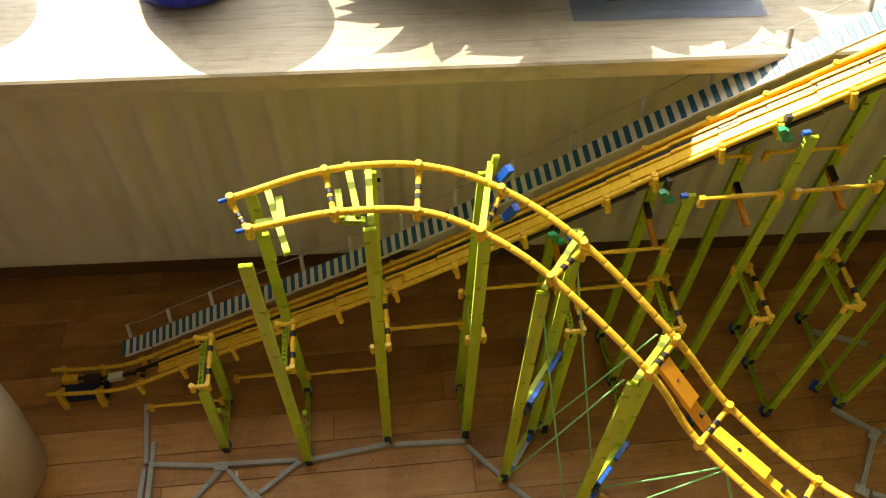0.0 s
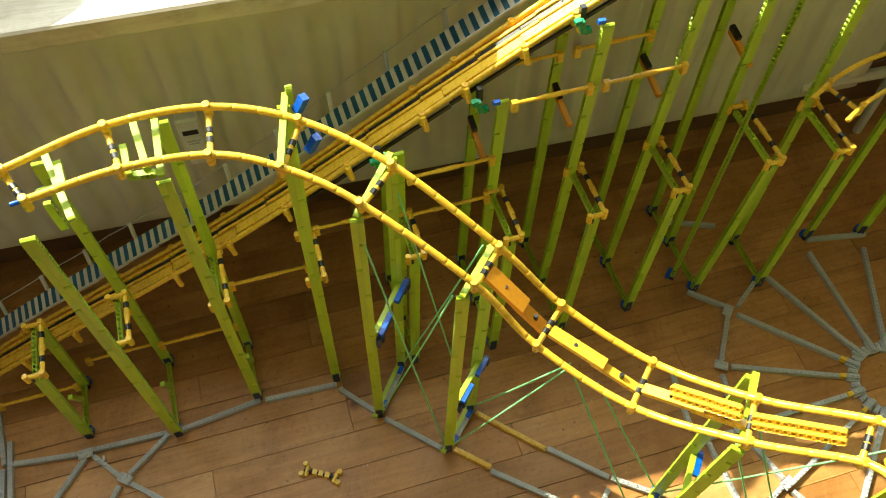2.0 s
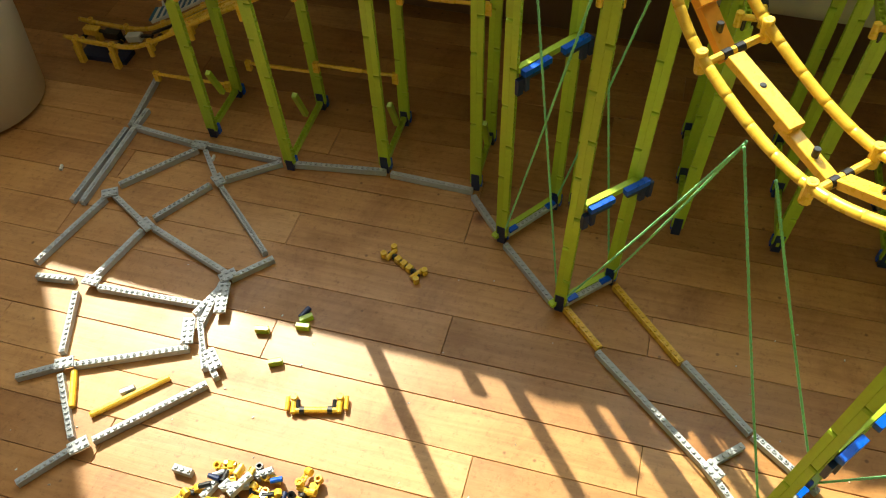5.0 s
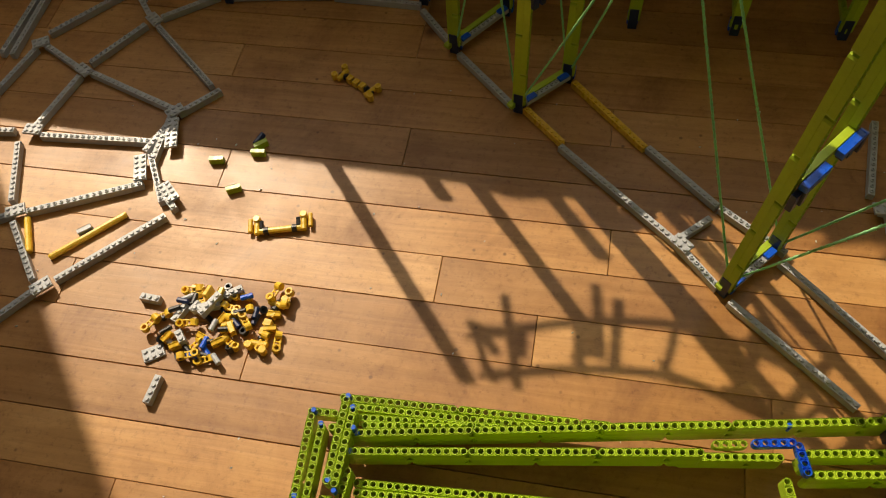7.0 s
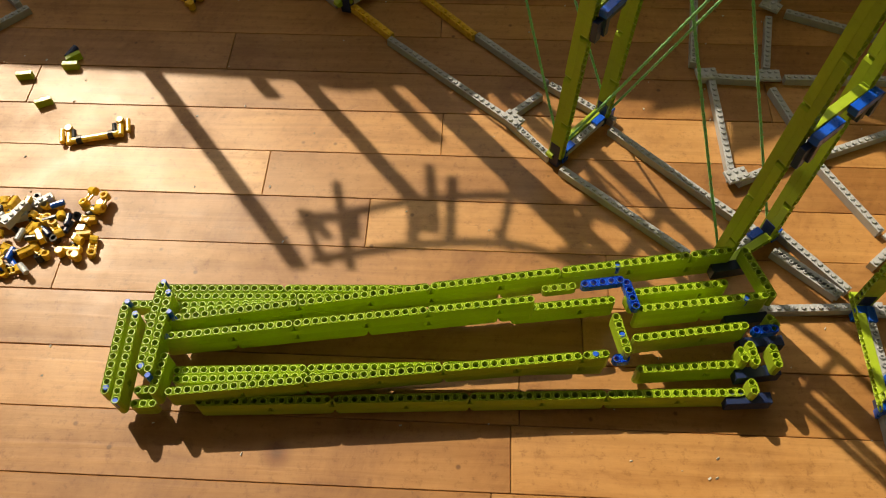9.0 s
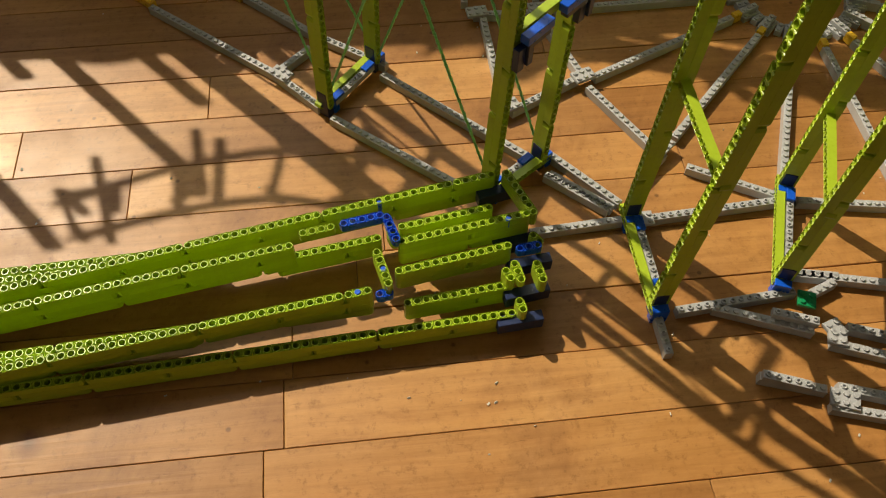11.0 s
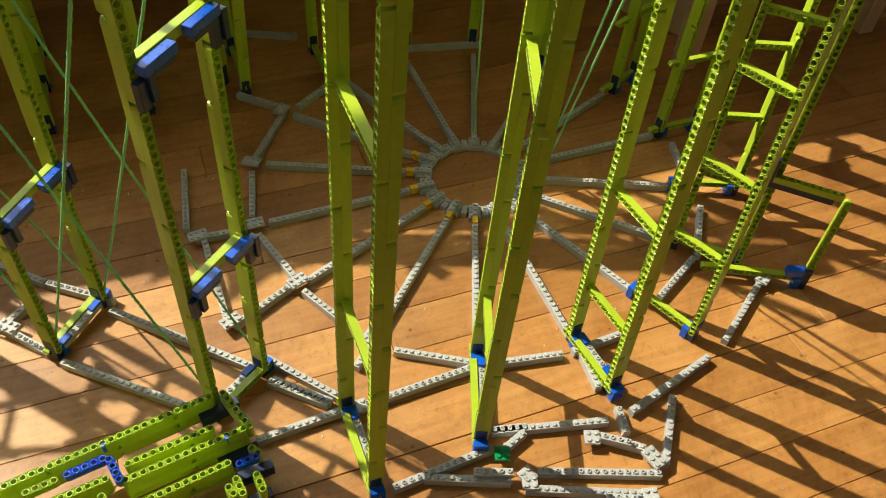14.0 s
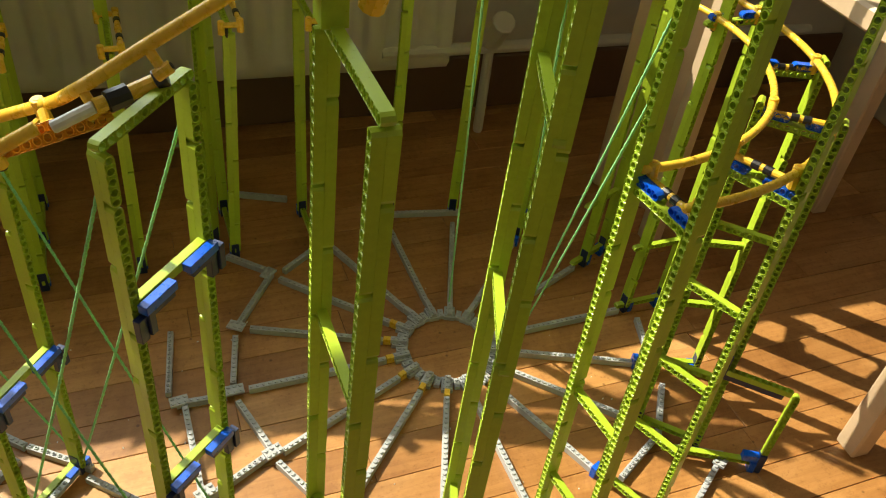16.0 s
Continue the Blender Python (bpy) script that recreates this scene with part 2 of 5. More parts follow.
def make_lathe(profile, sides=10):
    """A turned shape round z from (radius, height) pairs, closed at both ends."""
    verts, faces = [], []
    for r, z in profile:
        verts += [(r * math.cos(math.tau * k / sides), r * math.sin(math.tau * k / sides), z) for k in range(sides)]
    for i in range(len(profile) - 1):
        for k in range(sides):
            j = (k + 1) % sides
            faces.append((i * sides + k, i * sides + j, (i + 1) * sides + j, (i + 1) * sides + k))
    faces.append(tuple(reversed(range(sides))))
    faces.append(tuple(range((len(profile) - 1) * sides, len(profile) * sides)))
    return verts, faces


def make_tube(points, radius, sides=8, groove=0, up=(0, 0, 1)):
    """A tube along a line of points; at every groove-th point a narrow slit runs round it."""
    verts, faces = [], []
    pts = [Vector(p) for p in points]
    rings = []
    for i, p in enumerate(pts):
        d = (pts[min(i + 1, len(pts) - 1)] - pts[max(i - 1, 0)]).normalized()
        r = radius(i) if callable(radius) else radius
        if groove and i % groove == 0 and 0 < i < len(pts) - 1:
            rings += [(p - d * 0.0006, d, r), (p - d * 0.0004, d, r * 0.96), (p + d * 0.0003, d, r * 0.96), (p + d * 0.0006, d, r)]
        else:
            rings.append((p, d, r))
    for p, d, r in rings:
        s = d.cross(Vector(up)).normalized()
        u = s.cross(d)
        verts += [tuple(p + (s * math.cos(math.tau * k / sides) + u * math.sin(math.tau * k / sides)) * r) for k in range(sides)]
    for i in range(len(rings) - 1):
        for k in range(sides):
            j = (k + 1) % sides
            faces.append((i * sides + k, i * sides + j, (i + 1) * sides + j, (i + 1) * sides + k))
    faces.append(tuple(reversed(range(sides))))
    faces.append(tuple(range((len(rings) - 1) * sides, len(rings) * sides)))
    return verts, faces


def make_box(sx, sy, sz, c=0.0004):
    """A box centred in x and y, from z = 0 up, with chamfered edges."""
    bm = bmesh.new()
    bmesh.ops.create_cube(bm, size=1.0)
    for v in bm.verts:
        v.co = Vector((v.co.x * sx, v.co.y * sy, (v.co.z + 0.5) * sz))
    bmesh.ops.bevel(bm, geom=list(bm.edges), offset=c, segments=1, affect="EDGES")
    bm.verts.index_update()
    out = [tuple(v.co) for v in bm.verts], [tuple(v.index for v in f.verts) for f in bm.faces]
    bm.free()
    return out


def spline(points, step=0.008):
    """Catmull-Rom line through the points, at about even steps."""
    p = [Vector(q) for q in points]
    p = [p[0] * 2 - p[1]] + p + [p[-1] * 2 - p[-2]]
    out = []
    for i in range(1, len(p) - 2):
        n = max(2, int((p[i + 1] - p[i]).length / step))
        for k in range(n):
            t = k / n
            out.append(0.5 * (2 * p[i] + (p[i + 1] - p[i - 1]) * t + (2 * p[i - 1] - 5 * p[i] + 4 * p[i + 1] - p[i + 2]) * t ** 2
                              + (3 * p[i] - p[i - 1] - 3 * p[i + 1] + p[i + 2]) * t ** 3))
    out.append(p[-2])
    return out


def beam(parent, a, towards, n, side, mat=LIME, label=""):
    """A studless beam of n holes from a towards a point, holes facing side."""
    return part("beam", mesh_of(("beam", n), lambda: make_beam(n), mat), parent, frame_of(a, towards, side), label)


def brick(parent, m, nx, ny=1, h=0.0096, mat=GREY, name="brick", hollow=False):
    return part(name, mesh_of((name, nx, ny, h, hollow), lambda: make_brick(nx, ny, h, hollow), mat), parent, m)


def smooth(ob):
    ob.data.polygons.foreach_set("use_smooth", [True] * len(ob.data.polygons))
    return ob


def tube(parent, name, points, radius, mat, label="", sides=8, groove=0):
    verts, faces = make_tube(points, radius, sides, groove)
    me = bpy.data.meshes.new(name)
    me.from_pydata(verts, [], faces)
    me.materials.append(mat)
    me.update()
    ob = part(name, me, parent, Matrix.Identity(4), label)
    return smooth(ob)


def rod(parent, name, a, b, radius, mat, label="", sides=10):
    """A straight round bar between two points."""
    n = (Vector(b) - Vector(a)).length
    prof = [(radius * 0.85, 0), (radius, n * 0.02 + 0.0002), (radius, n * 0.98 - 0.0002), (radius * 0.85, n)]
    me = mesh_of((name, round(n, 4), radius, sides), lambda: make_lathe(prof, sides), mat)
    side = (1, 0, 0) if abs((Vector(b) - Vector(a)).normalized().x) < 0.9 else (0, 1, 0)
    return part(name, me, parent, frame_of(a, b, side), label)


def block(parent, name, centre, size, mat, turn=(0, 0, 0), label="", c=0.0004):
    """A chamfered box that stands on centre (the middle of its base)."""
    me = mesh_of((name, *[round(s, 5) for s in size]), lambda: make_box(*size, c), mat)
    return part(name, me, parent, pose(*centre, *turn), label)


# ---------------------------------------------------------------- the room
WALL_TURN = -3.1
WALL_Y, SILL_FRONT, SILL_Z = 1.07, 0.862, 0.69


def wall_pose(x, y, z):
    """A place given along the window wall (x), out from its sill line (y) and up."""
    return pose(0, 0, 0, 0, 0, WALL_TURN) @ pose(x, y, z)


def slab(name, parent, x0, x1, y0, y1, z0, z1, mat, turned=True, label="", c=0.003):
    me = mesh_of((name, x0, x1, y0, y1, z0, z1), lambda: make_box(x1 - x0, y1 - y0, z1 - z0, c), mat)
    m = pose((x0 + x1) / 2, (y0 + y1) / 2, z0)
    return part(name, me, parent, pose(0, 0, 0, 0, 0, WALL_TURN) @ m if turned else m, label)


def structure(name, label, category):
    return group(name, (0, 0, 0), label, category, kind="structure")


XL, XR, YB, ZC = -1.7, 2.3, -2.4, 2.45          # the room's bounds
WX0, WX1, WZ1 = -1.27, 1.22, 2.10                # the window's opening
wall_n = structure("wall_north", "off-white plaster window wall above a radiator", "wall")
slab("wall_panel", wall_n, XL - 0.1, WX0, WALL_Y, WALL_Y + 0.22, 0, ZC, WALL)
slab("wall_panel", wall_n, WX1, XR + 0.1, WALL_Y, WALL_Y + 0.22, 0, ZC, WALL)
slab("wall_panel", wall_n, WX0, WX1, WALL_Y, WALL_Y + 0.22, 0, SILL_Z - 0.03, WALL)
slab("wall_panel", wall_n, WX0, WX1, WALL_Y, WALL_Y + 0.22, WZ1, ZC, WALL)
for nm, args in (("wall_west", (XL - 0.1, XL, YB, WALL_Y)), ("wall_east", (XR, XR + 0.1, YB, WALL_Y)), ("wall_south", (XL - 0.1, XR + 0.1, YB - 0.1, YB))):
    w = slab(nm, None, *args, 0, ZC, WALL)
    tagged(w, "plain off-white plaster wall of the room", "wall", kind="structure")
tagged(slab("ceiling", None, XL - 0.1, XR + 0.1, YB - 0.1, WALL_Y + 0.22, ZC, ZC + 0.08, CEIL), "plain white plaster ceiling", "ceiling", kind="structure")
sky_panel.matrix_world = pose(0, 0, 0, 0, 0, WALL_TURN) @ look(((WX0 + WX1) / 2, WALL_Y + 0.2, 1.42), ((WX0 + WX1) / 2, 0.0, 0.9))

window = structure("window_1", "white painted window frame above a deep sill", "window")
for x in (WX0 + 0.03, WX1 - 0.03):
    slab("window_frame", window, x - 0.03, x + 0.03, WALL_Y + 0.10, WALL_Y + 0.16, SILL_Z, WZ1, SILL)
slab("window_frame", window, WX0, WX1, WALL_Y + 0.10, WALL_Y + 0.16, WZ1 - 0.06, WZ1, SILL)
slab("window_frame", window, WX0, WX1, WALL_Y + 0.10, WALL_Y + 0.16, SILL_Z + 0.002, SILL_Z + 0.06, SILL)
sill = slab("window_sill", None, XL, XR, SILL_FRONT, WALL_Y + 0.10, SILL_Z - 0.03, SILL_Z, SILL)
tagged(sill, "wide off-white painted window sill with worn grain, sunlit", "window sill", kind="structure")


def make_radiator(x0, x1, z0, z1):
    """Pressed panel with upright flutes, each fading out near top and bottom."""
    nx, nz = int((x1 - x0) / 0.005), 28
    verts, faces = [], []
    for j in range(nz + 1):
        z = z0 + (z1 - z0) * j / nz
        edge = min(z - z0, z1 - z)
        fade = min(1, max(0, (edge - 0.03) / 0.03))
        for i in range(nx + 1):
            x = x0 + 0.005 * i
            w = math.cos(math.tau * x / 0.0667)
            flute = 0.006 * max(-1, min(1, w * 2.2)) * fade
            verts.append((x, -0.006 - flute + (0.012 * max(0, 1 - edge / 0.012) ** 2), z))
    for j in range(nz):
        for i in range(nx):
            a = j * (nx + 1) + i
            faces.append((a, a + 1, a + nx + 2, a + nx + 1))
    return verts, faces


RAD_Y, RAD_Z0, RAD_Z1 = 0.972, 0.146, 0.60
radiator = group("radiator", (0.0, RAD_Y, RAD_Z0), "cream enamelled panel radiator with upright flutes under the sill", "radiator")
turn = pose(0, 0, 0, 0, 0, WALL_TURN)
rad_turn = pose(0, 0, 0, 0, 0, WALL_TURN)
for y, flip in ((RAD_Y, 1), (RAD_Y + 0.06, -1)):
    me = mesh_of(("radiator_panel", flip), lambda: make_radiator(-1.35, 1.28, RAD_Z0, RAD_Z1), CREAM)
    panel = part("front_panel" if flip > 0 else "rear_panel", me, radiator, rad_turn @ pose(0, y, 0))
    smooth(panel)
block(radiator, "top_grille", rad_turn @ Vector((-0.035, RAD_Y + 0.033, RAD_Z1)), (2.63, 0.074, 0.012), CREAM, (0, 0, WALL_TURN))
for x in (-1.0, 0.0, 1.0):
    block(radiator, "bracket", rad_turn @ Vector((x, RAD_Y + 0.09, RAD_Z0 + 0.05)), (0.03, 0.06, RAD_Z1 - RAD_Z0 - 0.1), CREAM, (0, 0, WALL_TURN))

# ---------------------------------------------------------------- floor of narrow boards
floor = structure("floor", "worn orange-brown oiled pine floor of narrow boards", "floor")
part("subfloor", mesh_of(("subfloor",), lambda: make_box(4.4, 4.0, 0.05), DARK_GAP), floor, pose(0.3, -0.65, -0.075))
FLOOR_TURN, BOARD = -0.7, 0.0605
rng = random.Random(4)
Y_SEAM = 0.302
k0 = int((1.15 - Y_SEAM) / BOARD)
for k in range(k0, -46, -1):
    yc = Y_SEAM + (k + 0.5) * BOARD
    x = -1.75 - rng.random() * 0.7
    gap = rng.choice((0.0005, 0.0006, 0.0008, 0.0015))
    while x < 2.4:
        n = rng.choice((0.55, 0.7, 0.85, 1.05))
        me = mesh_of(("plank", n, gap), lambda: make_box(n - 0.0006, BOARD - gap, 0.02, 0.0005), FLOOR)
        part("plank", me, floor, pose(0, 0, 0, 0, 0, FLOOR_TURN) @ pose(x + n / 2, yc, -0.02 - rng.random() * 0.0004))
        x += n

# ---------------------------------------------------------------- columns and towers


def column(parent, x, y, top, axis, z0=0.012, lap=2, lean=(0, 0)):
    """Upright of beams side by side with staggered joints; axis: degrees of the hole direction; lean: metres per metre of height."""
    s = Vector((math.cos(radians(axis)), math.sin(radians(axis)), 0))
    up = Vector((lean[0], lean[1], 1)).normalized()
    total = int((top - z0) / P)
    for i in range(lap):
        off = s * (i - (lap - 1) / 2) * P
        z, left = 0, total
        first = (15, 7, 11)[i % 3]
        while left > 0:
            n = min(left, first if z == 0 else 15)
            if 0 < left - n < 3:
                n = left
            a = Vector((x, y, z0)) + up * z * P + off
            beam(parent, a, a + up, n, s)
            z, left = z + n, left - n
    block(parent, "foot_connector", (x, y, 0.0), (0.0120, 0.0088, 0.034), NAVY, (0, 0, axis), "dark blue angle connector at the foot")
    f0 = Vector((x, y, 0.0)) + Vector((-s.y, s.x, 0)) * 0.0085
    block(parent, "foot_pin", f0, (0.0150, 0.0080, 0.0185), BLUE, (0, 0, axis), "bright blue connector at the foot")


def rung(parent, a, b, side, n=None, mat=LIME):
    """A beam from column to column, centred between them."""
    a, b = Vector(a), Vector(b)
    n = n or max(2, int(round((b - a).length / P)) + 1)
    mid, d = (a + b) / 2, (b - a).normalized()
    return beam(parent, mid - d * n * P / 2, mid + d, n, side, mat)


TOWERS = [
    # x1, y1, x2, y2, top1, top2, lean in x, lean in y of the first and the second column
    (0.238, 0.558, 0.298, 0.635, 0.600, 0.600, 0.020, -0.006, -0.006),
    (0.335, 0.463, 0.392, 0.520, 0.526, 0.526, 0.028, -0.002, -0.002),
    (0.584, 0.229, 0.637, 0.288, 0.474, 0.482, 0.030, -0.030, -0.004),
    (0.733, 0.096, 0.790, 0.135, 0.590, 0.596, 0.018, -0.044, -0.004),
    (0.864, 0.057, 0.864, -0.039, 0.662, 0.662, 0.022, 0.010, -0.014),
    (1.022, 0.074, 0.983, -0.027, 0.95, 0.95, 0.018, 0.005, 0.005),
    (1.139, 0.061, 1.147, -0.016, 1.0, 1.0, 0.014, 0.034, 0.040),
]
towers = []
for x1, y1, x2, y2, t1, t2, lx, la, lb in TOWERS:
    axis = -12 if x1 < 0.5 else math.degrees(math.atan2(y2 - y1, x2 - x1)) - 90
    tw = group("support_tower", ((x1 + x2) / 2, (y1 + y2) / 2, 0), "lime green tower of two tall beam columns on grey base strips", "support tower", "track support towers")
    column(tw, x1, y1, t1, axis, lean=(lx, la))
    column(tw, x2, y2, t2, axis, lean=(lx, lb))
    s = (math.cos(radians(axis)), math.sin(radians(axis)), 0)
    d, sv = Vector((x2 - x1, y2 - y1, 0)).normalized(), Vector(s) * (-1 if x1 < 0.65 else 1)
    q1, q2 = Vector((x1, y1, 0.0)), Vector((x2, y2, 0.0))
    lift_ = Vector((0, 0, 0.0145)) + sv * 0.0045
    rung(tw, q1 + lift_ - d * 0.006, q2 + lift_ + d * 0.006, s)
    n = max(3, int((q2 - q1).length / P) - 1)
    along = math.degrees(math.atan2(d.y, d.x))
    brick(tw, Matrix.Translation((q1 + q2) / 2 - sv * 0.0042 - d * n * P / 2 + Vector((0, 0, 0.0098))) @ pose(0, 0, 0, 0, 0, along), n, 1, 0.0064, GREY, hollow=True)
    for q, way in ((q1, 1), (q2, -1)):
        block(tw, "foot_tile", q + d * way * 0.014 - sv * 0.0045 + Vector((0, 0, 0.0165)), (0.015, 0.0080, 0.0034), BLUE, (0, 0, along), "bright blue tile at the foot")
    rung(tw, (x1 + lx * t1, y1 + la * t1, t1 + 0.002), (x2 + lx * t2, y2 + lb * t2, t2 + 0.002), s)
    towers.append((tw, Vector((x1, y1, 0)), Vector((x2, y2, 0)), Vector(s), Vector((lx, la, 1)), Vector((lx, lb, 1))))

# lift hill supports: front, middle and back columns in a row
LIFTS = [
    # x, then (y, top, lean x, lean y) of the front, middle and back columns
    (-0.252, (0.666, 0.272, 0.08, -0.065), (0.762, 0.264, 0.08, -0.09), None),
    (-0.104, (0.625, 0.655, 0.023, -0.053), (0.763, 0.581, 0.0, 0.0), None),
    (0.039, (0.651, 0.638, 0.021, -0.017), (0.756, 0.630, 0.030, -0.027), None),
    (0.180, (0.646, 0.645, 0.02, -0.01), (0.743, 0.635, 0.035, -0.032), None),
    (0.325, (0.641, 0.347, 0.03, 0.0), (0.723, 0.492, 0.03, 0.0), (0.816, 0.443, 0.03, 0.0)),
    (0.470, (0.626, 0.353, 0.03, 0.0), (0.724, 0.563, 0.03, -0.012), (0.819, 0.532, 0.03, 0.0)),
    (0.603, (0.625, 0.359, 0.028, 0.0), (0.726, 0.665, 0.02, -0.025), (0.822, 0.630, 0.02, 0.0)),
    (0.740, (0.629, 0.366, 0.026, -0.01), (0.731, 0.749, 0.02, -0.02), (0.809, 0.729, 0.02, 0.0)),
    (0.880, (0.630, 0.390, 0.04, -0.03), (0.740, 0.837, 0.0, 0.0), (0.818, 0.837, 0.0, 0.0)),
    (1.005, (0.605, 0.394, 0.0, 0.0), (0.707, 0.936, 0.0, 0.0), None),
]
lifts = []
for x, *cols in LIFTS:
    lf = group("lift_support", (x, 0.72, 0), "lime green support frame of the lift hill on a grey base", "support frame", "lift hill supports")
    lower = None
    for c in cols:
        if c:
            column(lf, x, c[0], c[1], 0, lean=c[2:])
            if lower:
                rung(lf, (x, lower[0], 0.016), (x, c[0], 0.016), (0, 0, 1))
            lower = c
    lifts.append(lf)

# columns round the far side of the ring
for x, y, top, ax in ((1.151, 0.674, 1.0, 0), (1.259, 0.652, 1.0, -20), (0.854, 0.668, 0.9, 40), (1.424, 0.468, 1.0, -60), (1.435, 0.354, 1.0, -80)):
    tw = group("ring_column", (x, y, 0), "tall lime green beam column at the rim of the spoked base", "column", "columns round the spoked base")
    column(tw, x, y, top, ax, lean=(0.02, 0.01))

# ---------------------------------------------------------------- running track
FAR = [(-0.104, 0.668, 0.678), (0.005, 0.699, 0.679), (0.117, 0.702, 0.672), (0.213, 0.666, 0.658), (0.303, 0.597, 0.627), (0.406, 0.502, 0.548), (0.470, 0.439, 0.482), (0.557, 0.347, 0.451), (0.628, 0.252, 0.505), (0.706, 0.180, 0.558), (0.737, 0.122, 0.601), (0.780, 0.118, 0.628), (0.818, 0.113, 0.652), (0.870, 0.109, 0.683)]
NEAR = [(-0.082, 0.622, 0.675), (0.014, 0.639, 0.672), (0.109, 0.637, 0.665), (0.180, 0.608, 0.653), (0.256, 0.558, 0.621), (0.363, 0.463, 0.545), (0.423, 0.400, 0.474), (0.510, 0.302, 0.449), (0.595, 0.210, 0.505), (0.675, 0.147, 0.548), (0.686, 0.106, 0.574), (0.709, 0.107, 0.585)]
track = group("running_track", (0.25, 0.5, 0.6), "yellow twin-rail roller coaster track curving down from the top", "coaster track")
tube(track, "rail", spline(FAR, 0.004), 0.0045, YELLOW, sides=10, groove=7)
tube(track, "rail", spline(NEAR, 0.004), 0.0045, YELLOW, sides=10, groove=7)


def tie(parent, a, b, up=(0, 0, 1)):
    """Cross tie under the rails: clips at both ends, a bar with black bushes between."""
    a, b = Vector(a), Vector(b)
    d = (b - a).normalized()
    u = Vector(up)
    u = (u - d * u.dot(d)).normalized()
    low = -u * 0.010
    rod(parent, "tie_bar", a + low, b + low, 0.0036, YELLOW)
    for q in (0.4, 0.6):
        c = a.lerp(b, q) + low
        rod(parent, "bush", c - d * 0.004, c + d * 0.004, 0.0043, BLACK, "black bush")
    for c in (a, b):
        rod(parent, "clip", c - u * 0.016, c + u * 0.0062, 0.0050, YELLOW)
        rod(parent, "clip_axle", c + u * 0.0060, c + u * 0.0065, 0.0022, TAN, "orange axle end")
        rod(parent, "pin", c - u * 0.018, c - u * 0.0158, 0.0034, BLACK, "black pin")


for a, b in list(zip(FAR[:10], NEAR[:10])):
    tie(track, a, b)

# ---------------------------------------------------------------- lift track
LIFT_NEAR = [(-0.573, 0.786, 0.054), (-0.519, 0.783, 0.052), (-0.448, 0.782, 0.054), (-0.392, 0.779, 0.077), (-0.264, 0.774, 0.148), (-0.117, 0.768, 0.225), (0.030, 0.762, 0.303), (0.165, 0.756, 0.383),
             (0.380, 0.748, 0.525), (0.523, 0.742, 0.619), (0.651, 0.737, 0.699), (0.800, 0.731, 0.794), (0.950, 0.725, 0.887)]
LIFT_FAR = [(x, y + 0.050, z) for x, y, z in LIFT_NEAR]
lift = group("lift_hill_track", (0.1, 0.77, 0.4), "yellow lift hill track with chain and striped walkway", "coaster track")
tube(lift, "rail", spline(LIFT_NEAR, 0.008), 0.0041, YELLOW, sides=8, groove=4)
tube(lift, "rail", spline(LIFT_FAR, 0.008), 0.0041, YELLOW, sides=8, groove=4)


def base_run(name, strips, mat=GREY):
    """Strips of one-stud-wide bricks laid on the floor between two places."""
    e = group(name, (strips[0][0], strips[0][1], 0), "light grey studded brick strips laid on the floor", "base frame", "base strips")
    for i, (x1, y1, x2, y2) in enumerate(strips):
        d = math.hypot(x2 - x1, y2 - y1)
        n = max(2, int(round(d / P)))
        m = pose(x1, y1, 0.0002 * (i % 3), 0, 0, math.degrees(math.atan2(y2 - y1, x2 - x1)))
        at = 0
        while at < n:
            k = min(16, n - at)
            brick(e, m @ pose(at * P, 0, 0), k, 1, 0.0096, mat, hollow=(i % 4 == 1))
            at += k
    return e


LEFT = [
    (-0.405, 0.771, -0.392, 0.652),
    (-0.395, 0.645, -0.400, 0.483),
    (-0.383, 0.693, -0.383, 0.486),
    (-0.383, 0.651, -0.271, 0.636),
    (-0.252, 0.637, -0.121, 0.631),
    (-0.101, 0.629, 0.040, 0.644),
    (0.050, 0.642, 0.177, 0.635),
    (0.181, 0.625, 0.235, 0.561),
    (0.245, 0.547, 0.323, 0.468),
    (-0.261, 0.626, -0.346, 0.530),
    (-0.353, 0.501, -0.388, 0.372),
    (-0.247, 0.625, -0.205, 0.574),
    (-0.120, 0.628, -0.192, 0.576),
    (-0.209, 0.561, -0.263, 0.480),
    (-0.268, 0.457, -0.293, 0.363),
    (-0.344, 0.510, -0.277, 0.472),
    (-0.255, 0.465, -0.116, 0.413),
    (-0.190, 0.559, -0.078, 0.458),
    (-0.107, 0.406, -0.060, 0.454),
    (-0.109, 0.401, -0.129, 0.342),
]
base_run("base_frame", LEFT)
LEFT2 = [
    (-0.115, 0.409, -0.114, 0.333),
    (-0.279, 0.351, -0.127, 0.357),
    (-0.374, 0.349, -0.316, 0.355),
    (-0.305, 0.337, -0.272, 0.246),
    (-0.311, 0.201, -0.263, 0.230),
    (-0.246, 0.234, -0.113, 0.292),
    (-0.257, 0.218, -0.199, 0.146),
    (-0.230, 0.078, -0.191, 0.129),
    (-0.170, 0.147, -0.070, 0.248),
    (-0.120, 0.337, -0.080, 0.267),
    (-0.089, 0.287, -0.059, 0.258),
]
base_run("base_frame", LEFT2)
MID = [
    (0.392, 0.406, 0.531, 0.285),
    (0.531, 0.285, 0.580, 0.228),
    (0.589, 0.215, 0.712, 0.110),
    (0.645, 0.272, 0.784, 0.139),
    (0.798, 0.148, 0.859, 0.074),
    (0.794, 0.117, 0.846, 0.069),
    (0.535, 0.288, 0.572, 0.322),
]
base_run("base_frame", MID)
